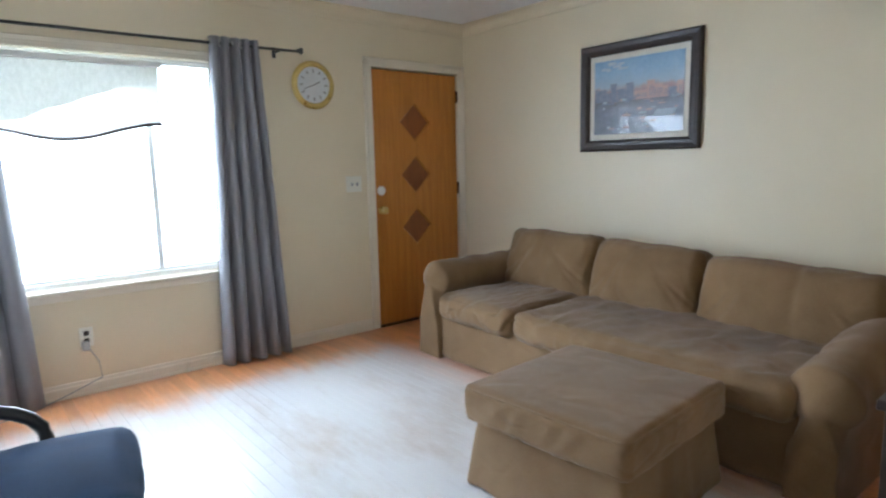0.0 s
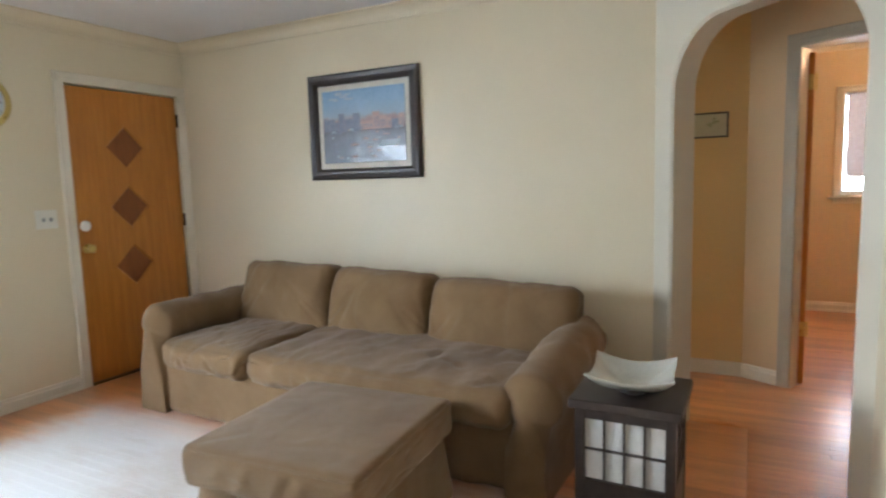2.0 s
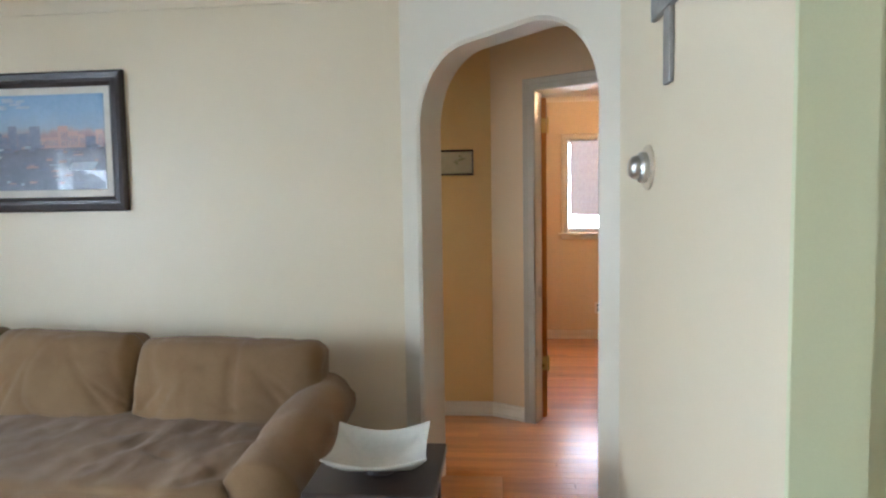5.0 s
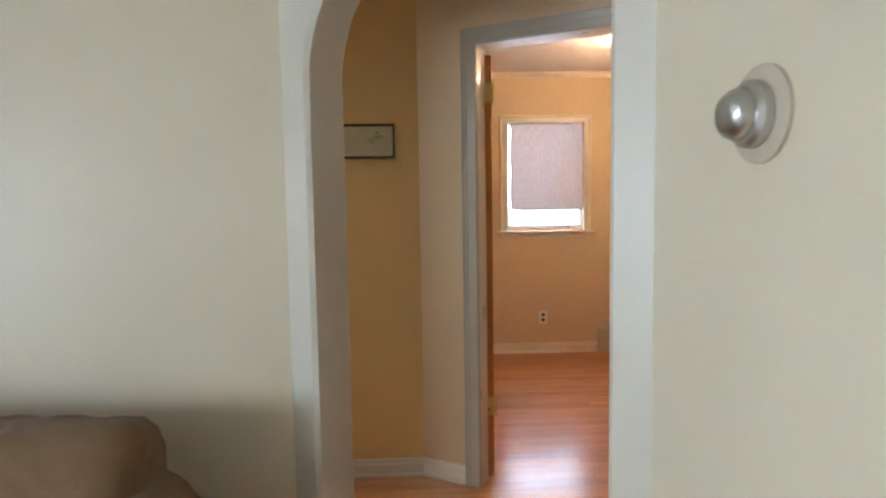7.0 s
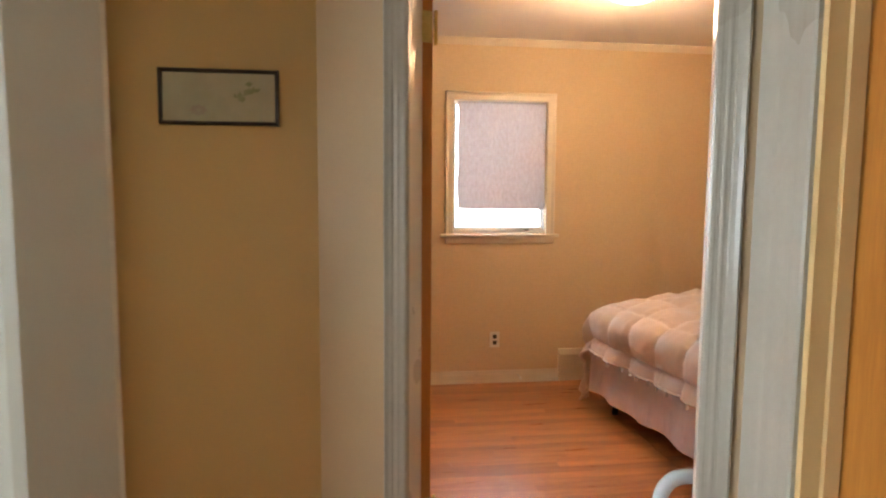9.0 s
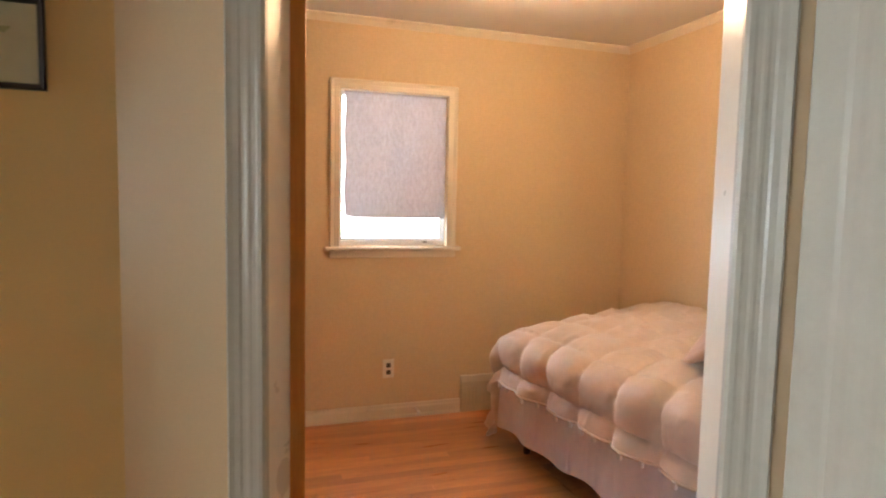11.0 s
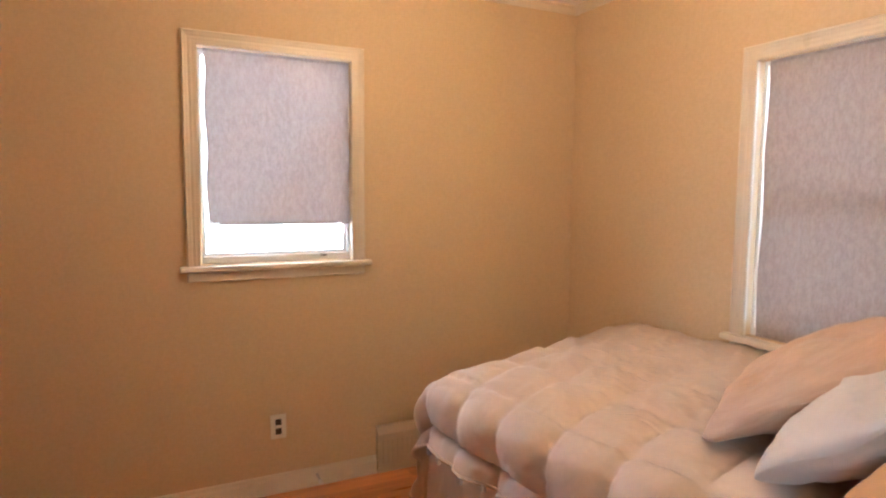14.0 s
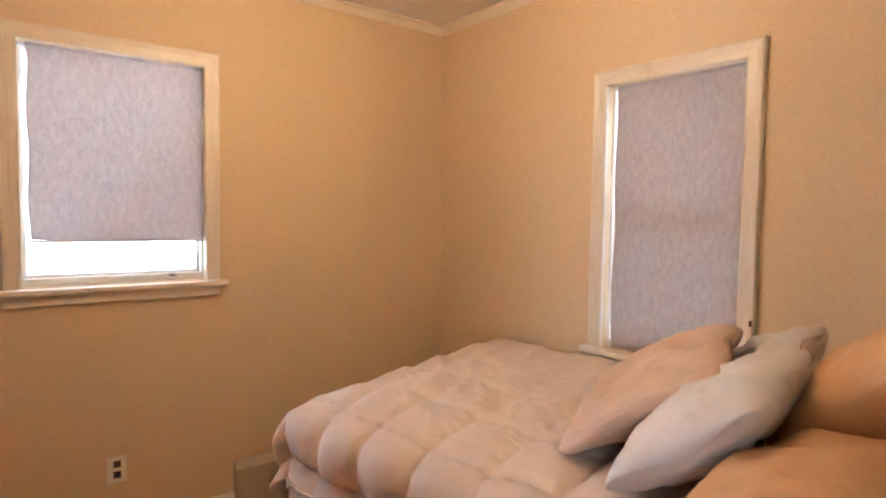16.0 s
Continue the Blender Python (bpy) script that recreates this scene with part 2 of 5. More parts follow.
M_door = mat("orange_birch_veneer", (0.40, 0.145, 0.018), (0.52, 0.205, 0.03), 4, 0.33, bump=0.05, bscale=24, stretch=(7, 7, 0.5), fine=0.5)
M_panel = mat("dark_birch_veneer", (0.20, 0.062, 0.014), (0.28, 0.09, 0.02), 6, 0.4, bump=0.06, bscale=40, stretch=(5, 5, 0.6))
M_dark = mat("espresso_wood", (0.022, 0.014, 0.012), (0.04, 0.026, 0.02), 8, 0.4, bump=0.06, bscale=60, stretch=(1, 4, 4))
M_black = mat("black_plastic", (0.012, 0.012, 0.013), (0.022, 0.022, 0.024), 10, 0.4)
M_paper = mat("rice_paper", (0.54, 0.53, 0.50), (0.62, 0.61, 0.58), 20, 0.85, bump=0.1, bscale=90)
M_silver = mat("brushed_silver", (0.55, 0.54, 0.50), (0.66, 0.65, 0.61), 12, 0.3, metal=1.0)
M_pewter = mat("grey_pewter", (0.30, 0.30, 0.29), (0.40, 0.40, 0.39), 25, 0.45, metal=0.6, bump=0.3, bscale=90)
M_brass = mat("worn_brass", (0.55, 0.40, 0.13), (0.68, 0.52, 0.2), 15, 0.3, metal=1.0)
M_bronze = mat("dark_bronze", (0.06, 0.035, 0.02), (0.1, 0.06, 0.03), 15, 0.4, metal=0.8)
M_bowl = mat("pearl_glass_glaze", (0.46, 0.45, 0.39), (0.56, 0.55, 0.48), 6, 0.16, spec=0.6)
M_blue = mat("navy_upholstery", (0.006, 0.020, 0.055), (0.010, 0.032, 0.08), 7, 0.9, bump=0.3, bscale=220, sheen=0.0, spec=0.2)
M_curtain = mat("grey_satin_curtain", (0.17, 0.165, 0.18), (0.235, 0.225, 0.24), 5, 0.5, bump=0.12, bscale=190, stretch=(1, 1, 0.3), sheen=0.2)
M_shade, M_voile, M_glass = cloth_shade(), sheer(), glass()
M_mat = mat("cream_mat_board", (0.62, 0.58, 0.49), (0.68, 0.64, 0.55), 20, 0.6, bscale=100)
M_print = painting()
M_inkpink = mat("washed_pink_ink", (0.46, 0.30, 0.26), (0.53, 0.37, 0.32), 30, 0.5)
M_inkdark = mat("blue_grey_ink", (0.16, 0.18, 0.24), (0.24, 0.26, 0.32), 30, 0.5)
M_inkpale = mat("pale_blue_ink", (0.40, 0.46, 0.52), (0.50, 0.55, 0.60), 30, 0.5)
M_sprig = mat("botanical_print", (0.50, 0.46, 0.30), (0.58, 0.54, 0.38), 9, 0.5, bscale=30)
M_green = mat("faded_green_ink", (0.30, 0.31, 0.17), (0.38, 0.38, 0.22), 30, 0.6)
M_rose = mat("faded_rose_ink", (0.48, 0.37, 0.28), (0.52, 0.42, 0.32), 30, 0.6)
M_comf = mat("blush_satin_comforter", (0.58, 0.46, 0.365), (0.66, 0.535, 0.43), 3, 0.42, bump=0.15, bscale=60, sheen=0.3)
M_sheet = mat("lilac_white_sheet", (0.66, 0.60, 0.62), (0.74, 0.69, 0.70), 6, 0.8, bump=0.2, bscale=40)
M_pink = mat("striped_pink_sham", (0.52, 0.365, 0.265), (0.60, 0.44, 0.33), 9, 0.5, bump=0.1, bscale=50, stretch=(1, 9, 1))
M_pillow = mat("white_pillowcase", (0.60, 0.575, 0.56), (0.68, 0.65, 0.63), 5, 0.75, bump=0.15, bscale=60)
M_peach = mat("peach_pillowcase", (0.52, 0.30, 0.13), (0.60, 0.36, 0.17), 5, 0.7, bump=0.15, bscale=60)
M_plate = mat("ivory_plastic", (0.72, 0.69, 0.60), (0.77, 0.74, 0.65), 10, 0.35)
M_slot = mat("dark_slot", (0.03, 0.02, 0.015), (0.05, 0.035, 0.03), 20, 0.5)
M_dial = mat("clock_dial", (0.62, 0.64, 0.66), (0.70, 0.72, 0.74), 10, 0.3)
M_vent = mat("tan_enamel", (0.50, 0.42, 0.30), (0.56, 0.47, 0.34), 12, 0.45)
M_rail = mat("pale_enamel_tube", (0.55, 0.60, 0.62), (0.63, 0.68, 0.70), 8, 0.25)
M_outside = glow("bright_outdoors", (0.93, 1.0, 0.97), 12.0)
M_daylight = glow("bright_front_yard", (0.92, 1.0, 0.97), 25.0)
M_lampglass = glow("lit_lamp_glass", (1.0, 0.72, 0.42), 9.0)
creased(M_sofa, 7.0, 0.006, (1, 1, 1.3))
creased(M_pillow, 7.0, 0.022, (1, 1, 1))
creased(M_pink, 7.0, 0.014, (1, 1, 1))
creased(M_peach, 5.0, 0.022, (1, 1, 1))
creased(M_comf, 8.0, 0.010, (1, 1.6, 1))
creased(M_sheet, 6.0, 0.020, (2, 2, 0.5))


# ---- helpers ----
def mesh_of(bm, name):
    me = bpy.data.meshes.new(name)
    bmesh.ops.recalc_face_normals(bm, faces=bm.faces)
    bm.to_mesh(me)
    bm.free()
    return me


def part(name, bm, material, parent=None, label=""):
    ob = new(name, mesh_of(bm, name))
    ob.data.materials.append(material)
    if parent is not None:
        ob.parent = parent
    if label:
        ob["label"] = label
    return ob


def add_box(bm, x0, x1, y0, y1, z0, z1, bevel=0.0, seg=2):
    made = bmesh.ops.create_cube(bm, size=1)
    vs = made["verts"]
    for v in vs:
        v.co = Vector((x0 + (v.co.x + 0.5) * (x1 - x0), y0 + (v.co.y + 0.5) * (y1 - y0), z0 + (v.co.z + 0.5) * (z1 - z0)))
    if bevel:
        es = list({e for v in vs for e in v.link_edges})
        bmesh.ops.bevel(bm, geom=es, offset=bevel, segments=seg, affect="EDGES", profile=0.5)


def box(*args, **kw):
    bm = bmesh.new()
    add_box(bm, *args, **kw)
    return bm


def wall(name, p0, p1, thick, z0, z1, openings, material):
    """A wall whose room side runs from p0 to p1, the room on its left; openings (u0, u1, z0, z1) go through."""
    p0, p1 = Vector(p0), Vector(p1)
    d = (p1 - p0).normalized()
    n = Vector((d.y, -d.x)) * thick
    us = sorted({0.0, (p1 - p0).length, *[o[0] for o in openings], *[o[1] for o in openings]})
    zs = sorted({z0, z1, *[o[2] for o in openings], *[o[3] for o in openings]})
    bm = bmesh.new()
    solid = lambda i, j: 0 <= i < len(us) - 1 and 0 <= j < len(zs) - 1 and not any(
        o[0] < (us[i] + us[i + 1]) / 2 < o[1] and o[2] < (zs[j] + zs[j + 1]) / 2 < o[3] for o in openings)
    cache = {}

    def v(i, j, k):
        if (i, j, k) not in cache:
            q = p0 + d * us[i] + n * k
            cache[i, j, k] = bm.verts.new((q.x, q.y, zs[j]))
        return cache[i, j, k]
    for i in range(len(us) - 1):
        for j in range(len(zs) - 1):
            if not solid(i, j):
                continue
            for k in (0, 1):
                bm.faces.new((v(i, j, k), v(i + 1, j, k), v(i + 1, j + 1, k), v(i, j + 1, k)))
            for a, b, c, e, ok in ((i, j, i + 1, j, solid(i, j - 1)), (i, j + 1, i + 1, j + 1, solid(i, j + 1)),
                                   (i, j, i, j + 1, solid(i - 1, j)), (i + 1, j, i + 1, j + 1, solid(i + 1, j))):
                if not ok:
                    bm.faces.new((v(a, b, 0), v(c, e, 0), v(c, e, 1), v(a, b, 1)))
    return tagged(part(name, bm, material), kind="structure")


def smooth(ob, angle=40):
    for p in ob.data.polygons:
        p.use_smooth = True
    ob.data.set_sharp_from_angle(angle=radians(angle))
    return ob


def thing(name, label, category, group="", at=(0, 0, 0), rz=0.0):
    e = new(name)
    e.empty_display_size = 0.1
    e.matrix_world = pose(*at, 0, 0, rz)
    return tagged(e, label, category, group)


def lathe(profile, seg=24, axis="Z"):
    """Turns a profile of (radius, height) about z, then lays it along axis."""
    bm = bmesh.new()
    rings = [[bm.verts.new((r * math.cos(2 * math.pi * k / seg), r * math.sin(2 * math.pi * k / seg), h)) for k in range(seg)] for r, h in profile]
    for a, b in zip(rings, rings[1:]):
        for k in range(seg):
            bm.faces.new((a[k], a[(k + 1) % seg], b[(k + 1) % seg], b[k]))
    for ring in (rings[0], rings[-1]):
        bm.faces.new(ring)
    if axis != "Z":
        bmesh.ops.rotate(bm, verts=bm.verts, matrix=Matrix.Rotation(radians(90), 3, "Y" if axis == "X" else "X"))
    return bm


def tube(points, radius, seg=8, flat=1.0):
    """A round bar along a smooth line of points."""
    pts = [Vector(p) for p in points]
    bm = bmesh.new()
    rings = []
    for i, p in enumerate(pts):
        d = (pts[min(i + 1, len(pts) - 1)] - pts[max(i - 1, 0)]).normalized()
        u = d.cross(Vector((0, 0, 1)))
        u = (u if u.length > 0.05 else d.cross(Vector((0, 1, 0)))).normalized()
        w = d.cross(u)
        rings.append([bm.verts.new(p + radius * (math.cos(a) * u * flat + math.sin(a) * w)) for a in (2 * math.pi * k / seg for k in range(seg))])
    for a, b in zip(rings, rings[1:]):
        for k in range(seg):
            bm.faces.new((a[k], a[(k + 1) % seg], b[(k + 1) % seg], b[k]))
    bm.faces.new(rings[0])
    bm.faces.new(rings[-1])
    return bm


def moved(bm, m):
    bmesh.ops.transform(bm, matrix=m, verts=bm.verts)
    return bm


def strip(name, p0, p1, profile, z, material, label="", parent=None):
    """A moulding along a wall line from p0 to p1, room on its left; profile of (out, up)."""
    p0, p1 = Vector(p0), Vector(p1)
    d = (p1 - p0).normalized()
    n = Vector((-d.y, d.x))
    bm = bmesh.new()
    ends = [[bm.verts.new((*(p + n * o), z + h)) for o, h in profile] for p in (p0, p1)]
    k = len(profile)
    for i in range(k):
        bm.faces.new((ends[0][i], ends[0][(i + 1) % k], ends[1][(i + 1) % k], ends[1][i]))
    bm.faces.new(ends[0])
    bm.faces.new(ends[1])
    return tagged(part(name, bm, material, parent), label, kind="" if parent else "structure")


BASE = [(0.001, 0), (0.02, 0), (0.02, 0.012), (0.015, 0.02), (0.015, 0.062), (0.010, 0.07), (0.008, 0.085), (0.001, 0.09)]
COVE = [(0.001, 0), (0.012, 0), (0.014, 0.012)] + [(0.014 + 0.07 * (1 - math.cos(a * math.pi / 16)), 0.012 + 0.058 * math.sin(a * math.pi / 16)) for a in range(1, 9)] + [(0.09, 0.072), (0.09, 0.079), (0.001, 0.079)]
SMALL = [(0.001, 0), (0.008, 0), (0.012, 0.008), (0.024, 0.03), (0.034, 0.036), (0.034, 0.044), (0.001, 0.044)]

# ---- structure ----
floor = tagged(part("floor", box(WEST - 0.3, BED_E + 0.3, SOUTH - 0.3, NORTH + 0.3, -0.2, -0.014), M_sub), "orange oak strip floor, patchily worn, with pale window glare painted in", kind="structure")
tagged(part("ceiling", box(WEST - 0.3, BED_E + 0.3, SOUTH - 0.3, NORTH + 0.3, CEIL, CEIL + 0.15), M_ceil), "white plaster ceiling", kind="structure")
E_ = SOFA_X + T
D0, D1, W0, W1 = 4.712, 5.563, 1.5, 3.53
wall("wall_north", (E_, NORTH), (WEST - T, NORTH), T, 0, CEIL, [(E_ - D1 - 0.012, E_ - D0 + 0.012, 0, 2.045), (E_ - W1, E_ - W0, 0.645, 1.975)], M_wall)
wall("wall_east", (SOFA_X, AP0.y), (SOFA_X, NORTH), T, 0, CEIL, [], M_wall)
wall("wall_cross", CW0, CW1, 0.115, 0, CEIL, [], M_wall)
wall("wall_west", (WEST, NORTH), (WEST, SOUTH), T, 0, CEIL, [], M_wall)
wall("wall_south", (WEST, SOUTH), (DINE_E, SOUTH), T, 0, CEIL, [(1.0, 2.2, 0.8, 2.0)], M_dine)
wall("wall_dining_east", (DINE_E, SOUTH), (DINE_E, -0.20), T, 0, CEIL, [], M_dine)


def arch_wall():
    d = (AP0 - AP1).normalized()
    L = (AP0 - AP1).length
    n = Vector((d.y, -d.x)) * 0.15
    a, b, top, r = 0.095, L - 0.135, 2.05, 0.32
    prof = [(a, 0.0), (a, top - r)]
    prof += [(a + r - r * math.cos(k * math.pi / 32), top - r + r * math.sin(k * math.pi / 32)) for k in range(1, 17)]
    prof += [(b - r + r * math.sin(k * math.pi / 32), top - r + r * math.cos(k * math.pi / 32)) for k in range(0, 16)]
    prof += [(b, top - r), (b, 0.0)]
    bm = bmesh.new()
    P = lambda u, z, k: bm.verts.new((*(AP1 + d * u + n * k), z))
    rows = []
    ease = 0.014
    cu, cz = (a + b) / 2, top - r
    grow = lambda u, z: (u + (ease if u > cu else -ease) * (1 if z <= cz + r * 0.75 else 0.4), z + (ease if z > cz else 0) * (0.3 if z < cz + r * 0.5 else 1))
    for k, kk in ((0, 0.09), (1, 0.91)):
        lip = [P(*(grow(u, z) if 0 < z else (grow(u, z)[0], 0.0)), k) for u, z in prof]
        inner = [P(u, z, kk) for u, z in prof]
        outer = [P(0, 0, k), P(0, top - r, k)] + [P(0 if i == 0 else (L if i == len(prof) - 5 else u), CEIL, k) for i, (u, z) in enumerate(prof[2:-2])] + [P(L, top - r, k), P(L, 0, k)]
        for i in range(len(prof) - 1):
            bm.faces.new((lip[i], lip[i + 1], outer[i + 1], outer[i]))
            bm.faces.new((inner[i], inner[i + 1], lip[i + 1], lip[i]))
        rows.append(inner)
    for i in range(len(prof) - 1):
        bm.faces.new((rows[0][i], rows[0][i + 1], rows[1][i + 1], rows[1][i]))
    return tagged(smooth(part("wall_arch", bm, M_arch), 30), "cream plaster wall with a round-cornered arch", kind="structure")


arch_wall()
# hall
wall("wall_hall_north", (HALL_X, HALL_N), (E_, HALL_N), T, 0, CEIL, [(0.085, 0.80, 0, 2.04)], M_hall)
wall("wall_hall_west", (E_ + 0.004, HALL_N), (E_ + 0.004, 0.70), 0.05, 0, CEIL, [], M_hall)
wall("wall_hall_east", (HALL_X, DP0.y), (HALL_X, HALL_N + T), 0.12, 0, CEIL, [], M_hall)
DD = (DP0 - DP1).normalized()
DN = Vector((DD.y, -DD.x))
J0, J1 = 0.105, 0.89
wall("wall_hall_door", DP1, DP0, 0.11, 0, CEIL, [(J0 - 0.016, J1 + 0.016, 0, 2.061)], M_doorwall)
HS0, HS1 = 5.045, 5.812
wall("wall_hall_south", (4.55, HALL_S), (DP1.x, HALL_S), 0.12, 0, CEIL, [(HS0 - 4.55, HS1 - 4.55, 0, 2.04)], M_hall)
# bedroom
EW0, EW1, EZ0, EZ1 = -1.03, -0.362, 1.09, 2.016
SW0, SW1, SZ0, SZ1 = 7.15, 7.724, 0.84, 1.93
CD0, CD1 = 8.02, 8.79
wall("wall_bed_east", (BED_E, BED_S), (BED_E, BED_N + T), T, 0, CEIL, [(EW0 - BED_S, EW1 - BED_S, EZ0, EZ1)], M_bedwall)
wall("wall_bed_south", (BED_W - T, BED_S), (BED_E + T, BED_S), T, 0, CEIL, [(SW0 - BED_W + T, SW1 - BED_W + T, SZ0, SZ1)], M_bedwall)
wall("wall_bed_north", (BED_E, BED_N), (HALL_X + 0.12, BED_N), T, 0, CEIL, [(BED_E - CD1, BED_E - CD0, 0, 2.03)], M_bedwall)
wall("wall_bed_west", (BED_W, -0.825), (BED_W, BED_S), T, 0, CEIL, [], M_bedwall)
# far room behind the hall's north doorway, and closet backs
wall("wall_far_north", (HALL_X + 0.3, 3.2), (E_, 3.2), T, 0, CEIL, [(0.25, 1.05, 0.9, 2.0)], M_wall)
wall("wall_far_east", (HALL_X + 0.3, HALL_N + T), (HALL_X + 0.3, 3.2), T, 0, CEIL, [], M_wall)
wall("wall_closet_back", (BED_E, BED_N + 0.7), (CD0 - 0.2, BED_N + 0.7), 0.1, 0, CEIL, [], M_bedwall)
wall("wall_bath_back", (4.55, -1.6), (6.0, -1.6), 0.1, 0, CEIL, [], M_hall)

# column, half wall and its cap
cd = (CW1 - CW0).normalized()
tagged(part("column_face", box(3.666, 3.678, -0.196, -0.078, 0.856, CEIL), M_dine), "pale green painted end of the wall", kind="structure")
wall("wall_half", (1.2, -0.085), (3.672, -0.085), 0.11, 0, 0.82, [], M_wall)
tagged(part("half_wall_cap", box(1.2, 3.725, -0.24, -0.012, 0.82, 0.855, bevel=0.008), M_white), "white painted ledge on the half wall", kind="structure")

# skirting and ceiling mouldings
for p0, p1 in (((D0 - 0.085, NORTH), (WEST, NORTH)), ((SOFA_X, AP0.y + 0.01), (SOFA_X, NORTH)), ((CW0.x, CW0.y), (CW1.x, CW1.y)), ((HALL_X, DP0.y), (HALL_X, HALL_N)),
               (DP1 + DD * (J1 + 0.075), DP0), ((BED_E, -1.15), (BED_E, BED_N)), ((BED_E, BED_S), (BED_E, -1.425)), ((BED_W, BED_S), (BED_E, BED_S)), ((CD0 - 0.09, BED_N), (HALL_X + 0.2, BED_N)), ((HS1 + 0.166, HALL_S), (DP1.x, HALL_S))):
    strip("baseboard", p0, p1, BASE, 0, M_trim, "cream painted baseboard")
for p0, p1 in (((SOFA_X, NORTH), (WEST, NORTH)), ((SOFA_X, AP0.y), (SOFA_X, NORTH)), ((WEST, NORTH), (WEST, 0))):
    strip("crown_moulding", p0, p1, COVE, CEIL - 0.079, M_wall, "cream coved crown moulding")
for p0, p1 in (((BED_E, BED_S), (BED_E, BED_N)), ((BED_W, BED_S), (BED_E, BED_S)), ((BED_E, BED_N), (HALL_X + 0.2, BED_N))):
    strip("crown_moulding", p0, p1, SMALL, CEIL - 0.044, M_trim, "narrow cream crown moulding")
for p, q in ((AP1, 0.0), (AP0, 1.0)):
    d = (AP0 - AP1).normalized()
    a, b = (0.0, 0.10) if q == 0 else (-0.105, 0.0)
    strip("baseboard", p + d * a, p + d * b, BASE, 0, M_trim, "cream painted baseboard")


def casing_profile(w):
    """Fluted casing across its width, as (across, out)."""
    return [(0, 0.001), (0, 0.012), (0.006, 0.016), (w * 0.18, 0.0165), (w * 0.24, 0.0157), (w * 0.34, 0.0157), (w * 0.4, 0.0165), (w * 0.46, 0.0165), (w * 0.52, 0.0157), (w * 0.6, 0.0157), (w * 0.66, 0.0175),
            (w * 0.8, 0.019), (w - 0.005, 0.022), (w, 0.018), (w, 0.001)]


def casing(name, p0, d, n, u0, u1, z0, z1, w, material, parent=None, legs=(True, True), label=""):
    """Trim round an opening on a wall that starts at p0, runs along d with its room side towards n."""
    p0, d, n = Vector(p0), Vector(d), Vector(n)
    prof = casing_profile(w)
    out = []
    runs = []
    if legs[0]:
        runs.append([lambda a, u=u0: (u - a, z0), lambda a, u=u0: (u - a, z1 + a)])
    if legs[1]:
        runs.append([lambda a, u=u1: (u + a, z0), lambda a, u=u1: (u + a, z1 + a)])
    runs.append([lambda a: (u0 - a, z1 + a), lambda a: (u1 + a, z1 + a)])
    for run in runs:
        bm = bmesh.new()
        ends = []
        for f in run:
            ring = []
            for a, o in prof:
                u, z = f(a)
                q = p0 + d * u + n * o
                ring.append(bm.verts.new((q.x, q.y, z)))
            ends.append(ring)
        k = len(prof)
        for i in range(k):
            bm.faces.new((ends[0][i], ends[0][(i + 1) % k], ends[1][(i + 1) % k], ends[1][i]))
        bm.faces.new(ends[0])
        bm.faces.new(ends[1])
        ob = part(name, bm, material, parent)
        out.append(ob if parent else tagged(ob, label or "cream painted fluted door casing", kind="structure"))
    return out


def jamb(name, p0, d, n, u0, u1, z1, depth, material, z0=0.0, stops=True):
    """Lining boards inside a doorway, with stops."""
    p0, d, n = Vector(p0), Vector(d), Vector(n)
    bm = bmesh.new()

    def slab(ua, ub, za, zb, oa, ob):
        vs = []
        for u, z, o in ((ua, za, oa), (ub, za, oa), (ub, zb, oa), (ua, zb, oa), (ua, za, ob), (ub, za, ob), (ub, zb, ob), (ua, zb, ob)):
            q = p0 + d * u - n * o
            vs.append(bm.verts.new((q.x, q.y, z)))
        for f in ((0, 1, 2, 3), (4, 5, 6, 7), (0, 1, 5, 4), (1, 2, 6, 5), (2, 3, 7, 6), (3, 0, 4, 7)):
            bm.faces.new([vs[i] for i in f])
    slab(u0, u0 + 0.016, z0, z1 - 0.016, -0.002, depth + 0.002)
    slab(u1 - 0.016, u1, z0, z1 - 0.016, -0.002, depth + 0.002)
    slab(u0, u1, z1 - 0.016, z1, -0.002, depth + 0.002)
    if stops:
        slab(u0 + 0.016, u0 + 0.028, z0, z1 - 0.016, depth * 0.35, depth * 0.65)
        slab(u1 - 0.028, u1 - 0.016, z0, z1 - 0.016, depth * 0.35, depth * 0.65)
    return tagged(part(name, bm, material), "cream painted door jamb", kind="structure")


casing("door_casing", (0, NORTH), (1, 0), (0, -1), D0 - 0.008, D1 + 0.008, 0, 2.045, 0.07, M_trim)
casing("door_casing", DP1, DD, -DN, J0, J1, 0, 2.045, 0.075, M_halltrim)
casing("door_casing", DP1 + DN * 0.11, DD, DN, J0, J1, 0, 2.045, 0.075, M_trim, legs=(False, False))
jamb("door_jamb", DP1, DD, -DN, J0 - 0.016, J1 + 0.016, 2.045 + 0.016, 0.11, M_trim, stops=False)
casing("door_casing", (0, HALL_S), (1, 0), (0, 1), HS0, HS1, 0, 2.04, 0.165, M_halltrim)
# hall yellow on this jamb stands in for colour reflected off the orange door
jamb("door_jamb", (0, HALL_S), (1, 0), (0, 1), HS0, HS1, 2.04, 0.12, M_hall)
casing("door_casing", (0, HALL_N), (-1, 0), (0, -1), -HALL_X + 0.085, -HALL_X + 0.80, 0, 2.04, 0.075, M_trim)
jamb("door_jamb", (0, HALL_N), (-1, 0), (0, -1), -HALL_X + 0.085, -HALL_X + 0.80, 2.04, T, M_trim)
casing("door_casing", (0, BED_N), (-1, 0), (0, -1), -CD1, -CD0, 0, 2.03, 0.075, M_trim)
